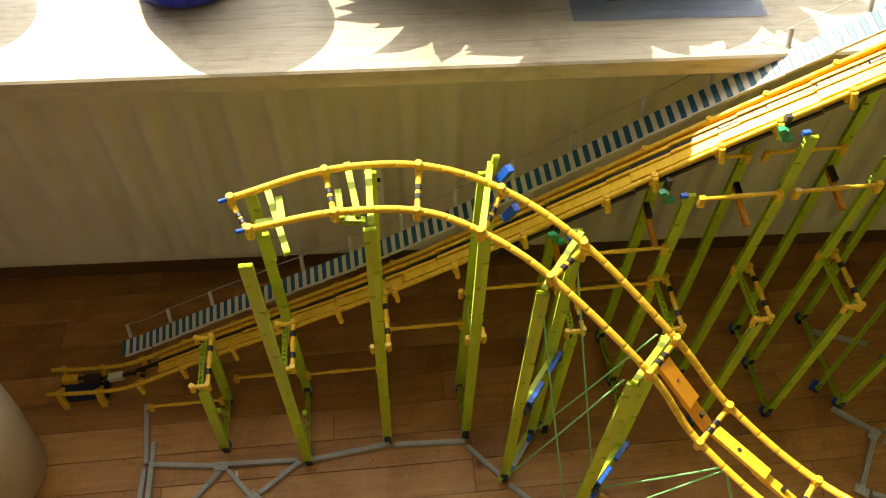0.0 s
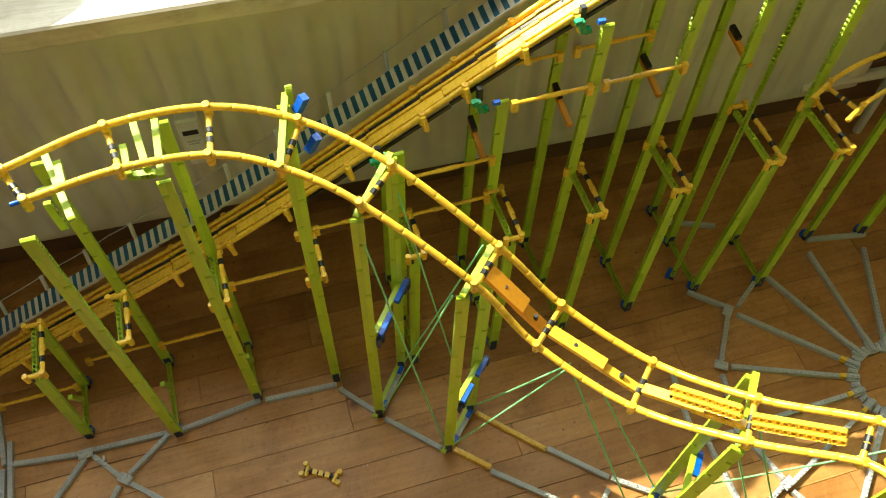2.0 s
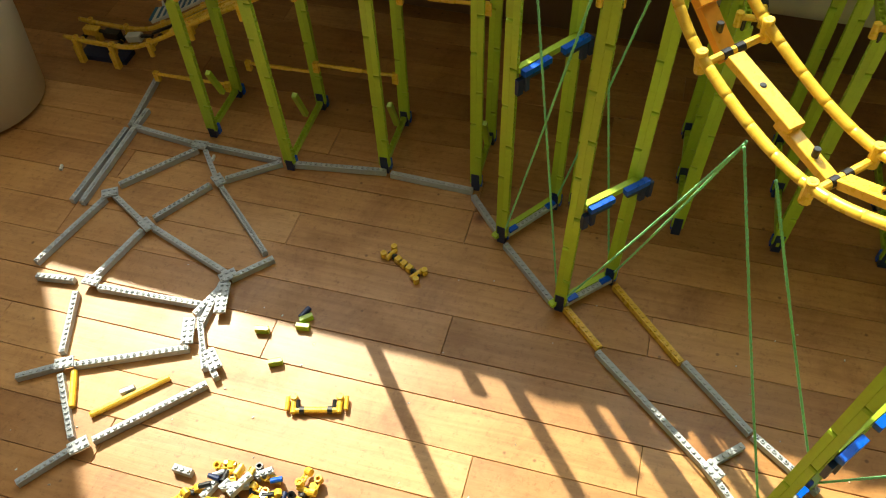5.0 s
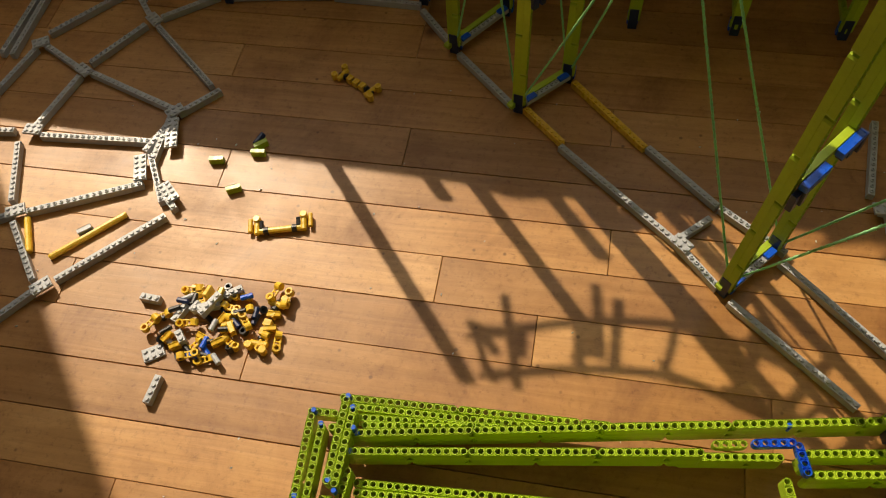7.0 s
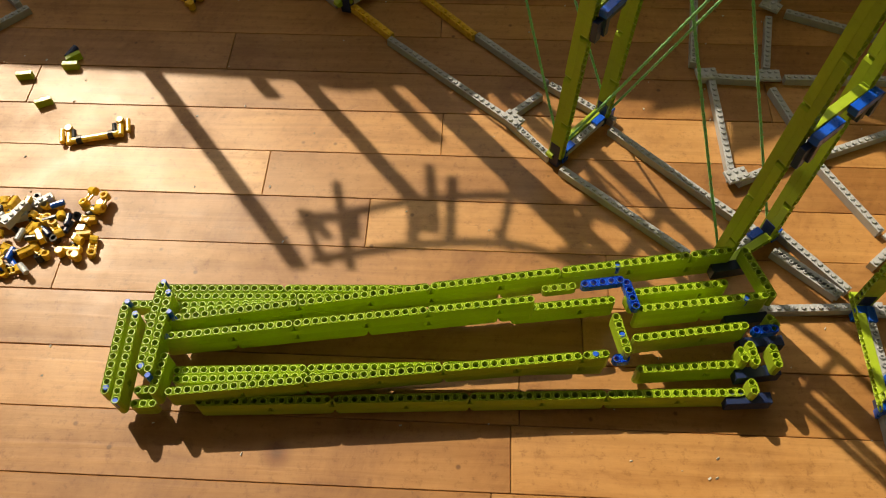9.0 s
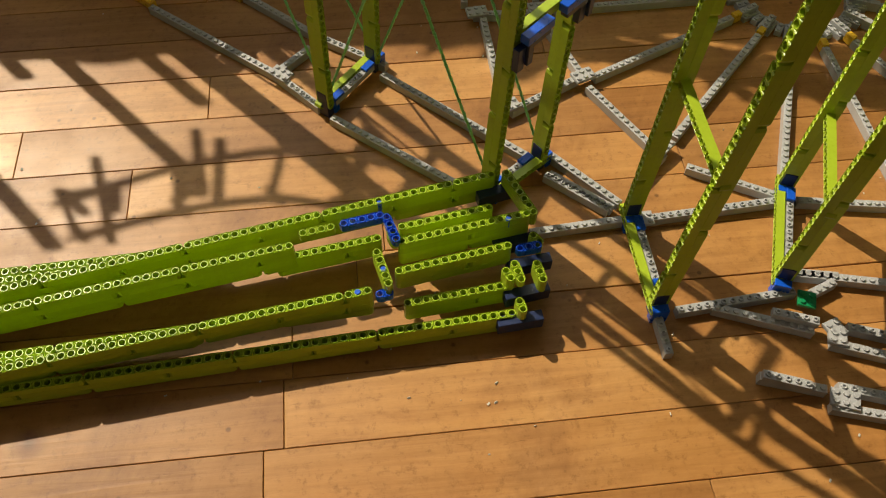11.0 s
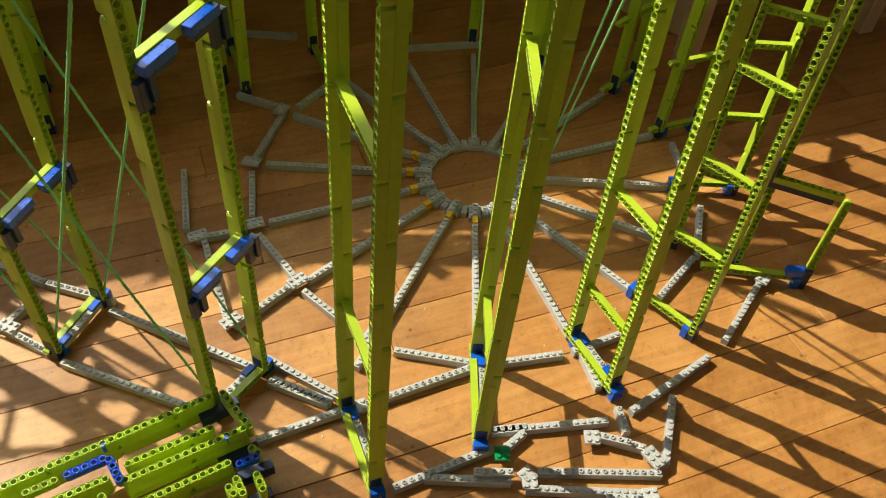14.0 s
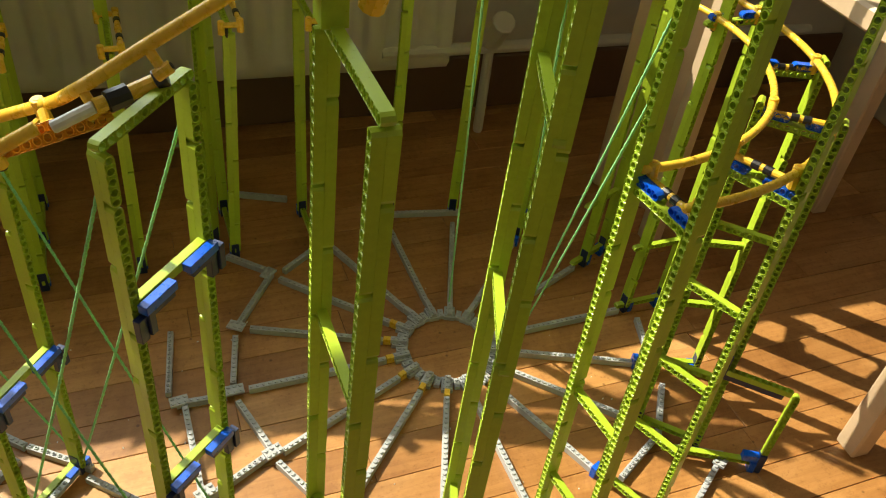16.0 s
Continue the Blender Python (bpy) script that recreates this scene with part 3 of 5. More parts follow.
RING = [
    (0.766, 0.351, 0.768, 0.210),
    (0.774, 0.203, 0.851, 0.241),
    (0.832, 0.335, 0.857, 0.252),
    (0.862, 0.228, 0.908, 0.140),
    (0.767, 0.051, 0.867, 0.056),
    (0.883, 0.054, 1.013, 0.060),
    (0.936, 0.111, 1.019, 0.063),
    (1.030, 0.058, 1.120, 0.042),
    (1.129, 0.042, 1.203, 0.046),
    (0.881, -0.046, 0.991, -0.039),
    (0.999, -0.021, 1.122, -0.051),
    (1.153, -0.050, 1.280, -0.016),
    (1.308, -0.004, 1.405, 0.059),
    (0.863, -0.047, 0.863, -0.089),
    (0.798, 0.118, 0.852, 0.068),
    (0.888, 0.103, 0.915, 0.127),
    (1.140, 0.060, 1.134, -0.011),
    (1.269, 0.079, 1.343, 0.119),
    (1.017, 0.060, 1.006, 0.032),
    (1.352, 0.121, 1.409, 0.200),
]
base_run("base_frame", RING)
LOOSE = [
    (0.914, -0.046, 0.999, -0.081),
    (1.026, -0.079, 1.148, -0.126),
    (1.006, -0.092, 1.128, -0.142),
    (1.100, -0.060, 1.146, -0.095),
    (1.076, -0.132, 1.110, -0.147),
    (0.996, -0.132, 1.124, -0.177),
    (0.984, -0.148, 1.119, -0.191),
    (0.933, -0.115, 0.984, -0.133),
    (1.208, -0.048, 1.156, -0.116),
    (1.142, -0.040, 1.136, -0.069),
    (0.999, -0.020, 1.035, -0.028),
    (1.002, -0.045, 1.034, -0.033),
]
base_run("base_frame", LOOSE)
BACK = [
    (0.989, 0.752, 0.894, 0.792),
    (0.925, 0.570, 0.857, 0.474),
    (0.919, 0.578, 0.866, 0.627),
    (0.944, 0.571, 1.020, 0.623),
    (0.849, 0.452, 0.831, 0.366),
    (0.764, 0.483, 0.748, 0.370),
    (0.756, 0.353, 0.821, 0.349),
    (1.269, 0.646, 1.151, 0.668),
    (1.443, 0.326, 1.421, 0.257),
]
base_run("base_frame", BACK)

# spoked base: sixteen strips from a ring of short bricks
RING = Vector((1.137, 0.352, 0))
ring = group("spoked_base", RING, "round spoked base of light grey studded brick strips", "base frame")
for i in range(16):
    a = i * 22.5
    c, s = math.cos(radians(a)), math.sin(radians(a))
    m = pose(RING.x + c * 0.0955, RING.y + s * 0.0955, 0, 0, 0, a)
    brick(ring, m, 16, 1, 0.0096, GREY)
    brick(ring, m @ pose(16 * P, 0, 0), 8, 1, 0.0096, GREY)
    brick(ring, pose(RING.x + c * 0.0585, RING.y + s * 0.0585, 0.0, 0, 0, a), 3, 2, 0.0064, GREY)
    brick(ring, pose(RING.x + c * 0.0605, RING.y + s * 0.0605, 0.0064, 0, 0, a), 3, 1, 0.0064, GREY, "hinge_plate")
    c2, s2 = math.cos(radians(a + 11.25)), math.sin(radians(a + 11.25))
    brick(ring, pose(RING.x + c2 * 0.0605, RING.y + s2 * 0.0605, 0.0002, 0, 0, a + 11.25), 2, 1, 0.0064, GREY)
    yellow_hinge = 5 < i < 14
    block(ring, "hinge", (RING.x + c * 0.0895, RING.y + s * 0.0895, 0.001), (0.0110, 0.0074, 0.0112), YELLOW if yellow_hinge else GREY, (0, 0, a), "yellow hinge piece" if yellow_hinge else "")

# ---------------------------------------------------------------- lift hill: beams, chain, walkway, ties
LIFT_LINE = spline(LIFT_NEAR, 0.004)


def lift_at(x):
    """Height and slope (degrees) of the lift track over x."""
    for a, b in zip(LIFT_LINE, LIFT_LINE[1:]):
        if a.x <= x <= b.x:
            return a.z + (b.z - a.z) * (x - a.x) / (b.x - a.x), math.degrees(math.atan2(b.z - a.z, b.x - a.x))
    return LIFT_LINE[-1].z, 34.0


def lift_y(x):
    return 0.7635 - 0.0400 * x


def lift_pose(x, y, rise):
    """Pose on the lift track: y is measured as at x = 0 and follows the track's line."""
    z, slope = lift_at(x)
    s, c = math.sin(radians(slope)), math.cos(radians(slope))
    return pose(0, 0, 0, 0, 0, 0) @ pose(x - s * rise, y + lift_y(x) - 0.740, z + c * rise, 0, -slope, -3.8)


def along_lift(name, x0, x1, length, y, rise, wide, high, mat, label=""):
    """Straight pieces laid end to end along the slope."""
    x = x0
    me = mesh_of((name, length, wide, high), lambda: make_box(length - 0.0006, wide, high, 0.0006), mat)
    while x < x1:
        z, slope = lift_at(x)
        step = length * math.cos(radians(slope))
        part(name, me, lift, lift_pose(x + step / 2, y, rise), label)
        x += step


along_lift("side_plate", -0.36, 0.93, 0.128, 0.7515, -0.006, 0.015, 0.0092, YELLOW)
along_lift("guide_strip", -0.36, 0.93, 0.096, 0.7625, -0.003, 0.005, 0.008, YELLOW)
along_lift("chain_bed", -0.54, 0.93, 0.064, 0.7690, -0.001, 0.0065, 0.004, BLACK, "black chain bed")
along_lift("guide_strip", -0.36, 0.93, 0.096, 0.7755, -0.003, 0.005, 0.008, YELLOW)
along_lift("side_plate", -0.36, 0.93, 0.128, 0.7830, -0.012, 0.010, 0.0092, TAN, "orange-yellow plate")
along_lift("stringer", 0.20, 0.93, 0.128, 0.7395, -0.016, 0.0045, 0.0055, BLACK, "black beam under the rail")
along_lift("walkway_edge", -0.44, 0.93, 0.064, 0.8075, 0.001, 0.003, 0.005, WHITE, "pale edge of the walkway")
x, i = -0.44, 0
while x < 0.93:
    z, slope = lift_at(x)
    me = mesh_of(("tile",), lambda: make_box(0.0077, 0.030, 0.0032, 0.0003), (TEAL, WHITE)[i % 2])
    part("tile", me, lift, lift_pose(x, 0.825, 0.004) @ pose(0, 0, 0, 12, 0, 0))
    x += 0.0081 * math.cos(radians(slope))
    i += 1
x = -0.43
while x < 0.95:
    m = lift_pose(x, 0.846, 0.004)
    a = m.translation
    rod(lift, "handrail_post", a, a + Vector((0, 0.010, 0.028)), 0.0036, WHITE if x < 0.3 else GREY, "pale post")
    x += 0.088
rail_line = []
for k in range(40):
    x = -0.44 + 1.38 * k / 39
    z, slope = lift_at(x)
    rail_line.append((x, lift_y(x) + 0.118, z + 0.030 - 0.003 * math.sin(k * 2.1) ** 2))
tube(lift, "handrail", rail_line, 0.0009, GREY, "thin grey handrail cord", sides=5)
for x in (-0.55, -0.48, -0.40, -0.31, -0.21, -0.115, -0.02, 0.075, 0.17, 0.27, 0.381, 0.441, 0.519, 0.584, 0.66, 0.73, 0.80, 0.88):
    z, slope = lift_at(x)
    a, b = Vector((x, lift_y(x), z)), Vector((x, lift_y(x) + 0.050, z))
    tie(lift, b, a)
    rod(lift, "tie_hanger", a + Vector((0, -0.006, 0.004)), a + Vector((0.004, -0.010, -0.020)), 0.0043, YELLOW)
# stub end of the lift on small yellow legs
for x in (-0.55, -0.480):
    for y in (lift_y(x) - 0.006, lift_y(x) + 0.052):
        z, slope = lift_at(x)
        block(lift, "leg", (x, y, 0.0096), (0.010, 0.010, z - 0.018), YELLOW)
block(lift, "base_plate", (-0.525, 0.812, 0.0), (0.090, 0.034, 0.0096), NAVY, (0, 0, 0), "dark base plate")
for x in (-0.535, -0.495, -0.45):
    z, slope = lift_at(x)
    block(lift, "roller_box", (x, lift_y(x) + 0.028, z - 0.006), (0.028, 0.014, 0.012), (WHITE, BLACK, YELLOW)[int(abs(x) * 100) % 3], (0, -slope, 0))

# emerald hinges between the lift track and its supports
for f_, (x, *cols) in zip(lifts, LIFTS):
    c = cols[1]
    if 0.3 < x < 0.7:
        z, slope = lift_at(x)
        hx, hy, hz = x - 0.013, c[0] - 0.002, c[1] - 0.024
        block(f_, "hinge", (hx, hy, hz), (0.0078, 0.0086, 0.020), EMERALD, (0, -14, 0), "green hinge bracket")
        block(f_, "hinge_ear", (hx + 0.0072, hy, hz - 0.002), (0.0095, 0.0080, 0.0078), EMERALD, (0, -14, 0), "green hinge ear")
        block(f_, "hinge_ear", (hx - 0.0080, hy, hz + 0.0145), (0.0090, 0.0080, 0.0078), EMERALD, (0, -14, 0), "green hinge ear")
        block(f_, "hanger", (x - 0.012, c[0] + 0.010, c[1] - 0.014), (0.008, 0.008, 0.022), BLACK, (0, 0, 0), "black hanger beam")
        block(f_, "pin", (x + 0.004, c[0] - 0.014, c[1] - 0.004), (0.010, 0.006, 0.006), BLUE, (0, 0, 0), "blue pin")
    if x < 0.2:
        block(f_, "foot_brace", (x + 0.006, (cols[0][0] + c[0]) / 2, 0.05), (0.0078, 0.008, 0.06), LIME, (20, 0, 0))


def link(x0, x1, y, z):
    """Yellow telescoped bar between two neighbouring supports, with square ends."""
    g = group("link_bar", (x0, y, z), "thin yellow link bar between two lime supports", "link bar", "link bars between supports")
    rod(g, "bar", (x0 + 0.01, y, z), (x1 - 0.01, y, z), 0.0028, YELLOW)
    rod(g, "sleeve", (x0 + 0.05, y, z), (x0 + 0.085, y, z), 0.0036, YELLOW)
    for x in (x0 + 0.011, x1 - 0.011):
        block(g, "end_piece", (x, y, z - 0.014), (0.009, 0.008, 0.018), YELLOW)


for x0, x1, y, z in ((0.487, 0.617, 0.705, 0.558), (0.617, 0.755, 0.702, 0.561), (0.340, 0.485, 0.712, 0.445), (0.196, 0.335, 0.734, 0.347), (0.335, 0.482, 0.713, 0.353),
                     (0.048, 0.190, 0.731, 0.258), (-0.104, 0.044, 0.749, 0.103), (-0.240, -0.104, 0.780, 0.059), (-0.400, -0.250, 0.752, 0.032), (0.487, 0.617, 0.805, 0.527),
                     (0.617, 0.755, 0.797, 0.537)):
    link(x0, x1, y, z)


def bridge(x, y0, y1, z):
    """Yellow and black axle bridge between a short front column and the tall one behind it."""
    g = group("axle_bridge", (x, y0, z), "yellow axle bridge with black bushes between two lime columns", "axle bridge", "axle bridges")
    xx = x + 0.014
    rod(g, "axle", (xx, y0 - 0.006, z + 0.006), (xx, y1 + 0.004, z + 0.006), 0.0036, YELLOW)
    for q in (0.25, 0.5, 0.75):
        y = y0 + (y1 - y0) * q
        rod(g, "bush", (xx, y - 0.005, z + 0.006), (xx, y + 0.005, z + 0.006), 0.0045, BLACK if q != 0.5 else YELLOW, "" if q == 0.5 else "black bush")
    for y in (y0 - 0.002, y1 + 0.002):
        rod(g, "connector", (x - 0.012, y, z + 0.004), (xx + 0.003, y, z + 0.004), 0.0038, YELLOW)
        rod(g, "socket", (x - 0.010, y, z - 0.008), (x - 0.010, y, z + 0.010), 0.0045, YELLOW)
        rod(g, "socket", (xx, y, z - 0.006), (xx, y, z + 0.012), 0.0047, YELLOW)
        rod(g, "pin", (x - 0.004, y, z - 0.012), (x - 0.004, y, z + 0.002), 0.0025, BLACK, "black pin")
    rung(g, (x, y0, z - 0.006), (x, y1, z - 0.006), (0, 0, 1))


for x, y0, y1, z in ((-0.235, 0.650, 0.732, 0.274), (-0.100, 0.643, 0.718, 0.315), (0.045, 0.656, 0.746, 0.330), (0.187, 0.650, 0.730, 0.340), (0.335, 0.641, 0.716, 0.349), (0.481, 0.626, 0.714, 0.355), (0.613, 0.625, 0.715, 0.361), (0.750, 0.626, 0.722, 0.370), (0.896, 0.619, 0.735, 0.394), (1.005, 0.605, 0.705, 0.398)):
    bridge(x, y0, y1, z)
for f_, x, z in ((lifts[4], 0.325, 0.40), (lifts[5], 0.470, 0.42), (lifts[6], 0.603, 0.45), (lifts[7], 0.743, 0.47), (lifts[8], 0.886, 0.49)):
    rung(f_, (x, 0.735, z), (x, 0.80, z + 0.012), (1, 0, 0), 9, TAN)
    block(f_, "bumper", (x, 0.790, z + 0.014), (0.008, 0.026, 0.008), BLACK, (8, 0, 0), "black beam end")

# ---------------------------------------------------------------- track spine, station arms, tower rungs
SPINE = [((Vector(a) + Vector(b)) / 2 - Vector((0, 0, 0.012))) for a, b in zip(FAR, NEAR)]


def spine_plate(a, b, wide, high, mat, drop=0.0):
    a, b = Vector(a) - Vector((0, 0, drop)), Vector(b) - Vector((0, 0, drop))
    m = frame_of(a, b, (0, 0, 1))
    me = mesh_of(("spine_plate", round((b - a).length, 3), wide, high), lambda: make_box(high, wide, (b - a).length, 0.0006), mat)
    part("spine_plate", me, track, m)


for i, (wide, mat) in ((5, (0.022, TAN)), (6, (0.016, YELLOW)), (7, (0.014, YELLOW))):
    a, b = SPINE[i], SPINE[i + 1]
    spine_plate(a.lerp(b, 0.03), a.lerp(b, 0.62), wide, 0.008, mat)
    spine_plate(a.lerp(b, 0.5), a.lerp(b, 1.0), wide * 0.75, 0.008, mat, 0.007)
    for q in (0.3, 0.8):
        c = a.lerp(b, q)
        rod(track, "pin", c + Vector((0, 0, -0.010)), c + Vector((0, 0, 0.0046)), 0.003, BLACK, "black pin")
for k in (0, 1):
    a = (FAR, NEAR)[k]
    d = (Vector(a[0]) - Vector(a[1])).normalized()
    rod(track, "pin", Vector(a[0]), Vector(a[0]) + d * 0.014, 0.0026, BLUE, "blue pin")

# B tower's axle under the outer rail
AXLE = ((0.718, 0.105, 0.585), (0.744, 0.108, 0.595), (0.751, 0.110, 0.596), (0.765, 0.115, 0.598), (0.782, 0.120, 0.602), (0.789, 0.120, 0.605))
for k, (r, mat, label) in enumerate(((0.0042, WHITE, "white tube"), (0.0052, YELLOW, ""), (0.0072, BLACK, "black ring"), (0.0052, YELLOW, ""), (0.0072, BLACK, "black ring"))):
    rod(towers[3][0], "axle_piece", Vector(AXLE[k]), Vector(AXLE[k + 1]), r, mat, label)
for a, b, n, mat in (((0.556, 0.300, 0.458), (0.604, 0.238, 0.500), 11, YELLOW), ((0.608, 0.228, 0.502), (0.680, 0.165, 0.550), 12, YELLOW), ((0.684, 0.132, 0.554), (0.756, 0.105, 0.589), 10, TAN)):
    beam(track, a, b, n, (0, -0.8, 0.55), mat)
    beam(track, Vector(a) + Vector((0.003, 0.007, 0.004)), Vector(b) + Vector((0.003, 0.007, 0.004)), n, (0, -0.8, 0.55), mat)
for a, b in (((0.738, 0.122, 0.600), (0.744, 0.110, 0.590)), ((0.780, 0.118, 0.626), (0.787, 0.108, 0.615)), ((0.709, 0.160, 0.566), (0.711, 0.148, 0.560))):
    a, b = Vector(a), Vector(b)
    rod(track, "clip", a, b, 0.0034, YELLOW)
    c = (b - a).cross(Vector((0, 1, 0))).normalized()
    rod(track, "clip_sleeve", b - c * 0.006, b + c * 0.006, 0.0042, YELLOW)
    rod(track, "pin", b + c * 0.006, b + c * 0.0068, 0.0026, BLACK, "black pin")

# station: lime arms that carry the upper rails
st1, st2, st3 = lifts[1], lifts[2], lifts[3]
for a, b, n in (((-0.068, 0.704, 0.656), (-0.041, 0.596, 0.656), 14), ((-0.051, 0.677, 0.664), (-0.046, 0.639, 0.664), 5), ((-0.081, 0.651, 0.648), (-0.054, 0.653, 0.648), 3), ((-0.067, 0.631, 0.655), (-0.065, 0.627, 0.600), 6)):
    beam(st1, a, b, n, (1, 0, 0))
for a, b, n in (((0.030, 0.730, 0.657), (0.041, 0.640, 0.657), 11), ((0.056, 0.715, 0.657), (0.055, 0.626, 0.657), 11), ((0.018, 0.645, 0.650), (0.048, 0.641, 0.650), 4), ((0.018, 0.687, 0.657), (0.021, 0.636, 0.657), 6)):
    beam(st2, a, b, n, (1, 0, 0))
for a, b, n in (((0.207, 0.713, 0.656), (0.181, 0.603, 0.656), 14), ((0.210, 0.722, 0.630), (0.212, 0.702, 0.680), 6)):
    beam(st3, a, b, n, (1, 0, 0))
for x, y, z in ((0.215, 0.691, 0.646), (0.218, 0.654, 0.616)):
    block(st3, "angle_connector", (x, y, z), (0.010, 0.010, 0.026), BLUE, (18, 20, 30), "blue angle connector")

# rungs of the towers, lime with blue ends
for n, z in ((0, 0.305), (1, 0.206), (2, 0.222), (3, 0.459), (3, 0.228)):
    tw, p1, p2, s, up1, up2 = towers[n]
    p1, p2 = p1 + up1 * z, p2 + up2 * z
    d = (p2 - p1).normalized()
    mid = (p1 + p2) / 2
    length = (p2 - p1).length
    turn_ = math.degrees(math.atan2(d.y, d.x))
    low = Vector((0, 0, -0.004))
    block(tw, "rung_plate", mid + s * 0.005 + low, (length - 0.006, 0.0082, 0.0080), LIME, (0, 0, turn_))
    for q, drop in ((-0.29, 0.0012), (0.31, 0.0)):
        c = mid + d * length * q + s * 0.0136 + low - Vector((0, 0, drop))
        block(tw, "rung_tile", c, (length * 0.41, 0.0082, 0.0078), BLUE, (0, 0, turn_), "bright blue smooth tile")
        # shade beneath the tile, put in as a dark blue strip
        block(tw, "rung_underside", c - Vector((0, 0, 0.0052)), (length * 0.34, 0.0070, 0.0050), NAVY, (0, 0, turn_), "dark blue strip standing for the shade under the tile")
    for q, way in ((p1, -1), (p2, 1)):
        block(tw, "angle_connector", q + s * 0.0115 - d * 0.002 - Vector((0, 0, 0.030)), (0.008, 0.0060, 0.022), NAVY, (0, 0, turn_))
        block(tw, "angle_connector", q + s * 0.0130 + d * 0.0052 - Vector((0, 0, 0.026)), (0.0062, 0.0088, 0.024), NAVY, (0, 0, turn_), "dark blue angle connector")
for n, zs in ((4, (0.19, 0.43)), (5, (0.115, 0.42, 0.62)), (6, (0.10, 0.24, 0.49))):
    tw, p1, p2, s, up1, up2 = towers[n]
    for z in zs:
        rung(tw, p1 + up1 * z, p2 + up2 * z, s)

# ---------------------------------------------------------------- strings
YARN, ytree, yb = material("green_yarn", 0.85)
co = ytree.nodes.new("ShaderNodeTexCoord")
fz = node(ytree, "ShaderNodeTexNoise", Scale=900.0, Detail=2.0)
ytree.links.new(co.outputs["Object"], fz.inputs["Vector"])
ytree.links.new(ramp(ytree, fz.outputs[0], [(0.35, (0.20, 0.55, 0.22)), (0.7, (0.36, 0.78, 0.38))]), yb.inputs["Base Color"])
srng = random.Random(9)


def string(a, b, sag=0.004):
    a, b = Vector(a), Vector(b)
    pts = []
    n = 160
    for i in range(n + 1):
        t = i / n
        p = a.lerp(b, t)
        p.z -= 4 * sag * t * (1 - t)
        p += Vector((srng.uniform(-1, 1), srng.uniform(-1, 1), 0)) * 0.00012
        pts.append(p)
    ob = tube(None, "string", pts, lambda i: 0.0014 + 0.00025 * math.sin(i * 2.4), YARN, sides=5)
    bm = bmesh.new()
    bm.from_mesh(ob.data)
    for k in range(260):
        o = pts[srng.randrange(n + 1)]
        w = Vector((srng.uniform(-1, 1), srng.uniform(-1, 1), srng.uniform(-1, 1)))
        u = Vector((srng.uniform(-1, 1), srng.uniform(-1, 1), srng.uniform(-1, 1))) * 0.0004
        bm.faces.new([bm.verts.new(o + u), bm.verts.new(o - u), bm.verts.new(o + w.normalized() * srng.uniform(0.0022, 0.0038))])
    bm.to_mesh(ob.data)
    bm.free()
    tagged(ob, "fuzzy pale green yarn stretched between tower and base", "string", "guy strings")


for a, b in (((0.248, 0.557, 0.587), (0.330, 0.469, 0.020)), ((0.305, 0.641, 0.597), (0.389, 0.524, 0.020)), ((0.339, 0.469, 0.519), (0.241, 0.556, 0.020)), ((0.396, 0.527, 0.518), (0.300, 0.633, 0.020)),
             ((0.474, 0.391, 0.398), (0.337, 0.462, 0.020)), ((0.476, 0.395, 0.398), (0.394, 0.519, 0.020)), ((0.474, 0.388, 0.398), (0.586, 0.238, 0.020)), ((0.502, 0.363, 0.390), (0.641, 0.291, 0.020)),
             ((0.743, 0.072, 0.575), (0.587, 0.234, 0.020)), ((0.800, 0.133, 0.580), (0.643, 0.287, 0.020)), ((0.648, 0.278, 0.470), (0.790, 0.145, 0.020)), ((0.600, 0.222, 0.462), (0.733, 0.106, 0.030)),
             ((1.084, 0.293, 0.760), (1.169, 0.434, 0.012)), ((1.120, 0.206, 0.720), (1.238, 0.356, 0.012)), ((1.175, 0.120, 0.640), (1.243, 0.350, 0.012)), ((1.165, 0.100, 0.590), (1.247, 0.345, 0.012))):
    string(a, b)

# ---------------------------------------------------------------- spiral at the ring's right side
spiral = group("spiral_track", (1.40, 0.33, 0.5), "yellow curved twin rails on lime columns round the spoked base", "coaster track")
arc = [i * 7.5 for i in range(16, -13, -1)]


def ring_point(angle, r, z):
    return RING + Vector((r * math.cos(radians(angle)) + 0.018 * z, r * math.sin(radians(angle)) + 0.03 * z, z))


def spiral_z(angle):
    return 0.455 + 0.055 * (120 - angle) / 215


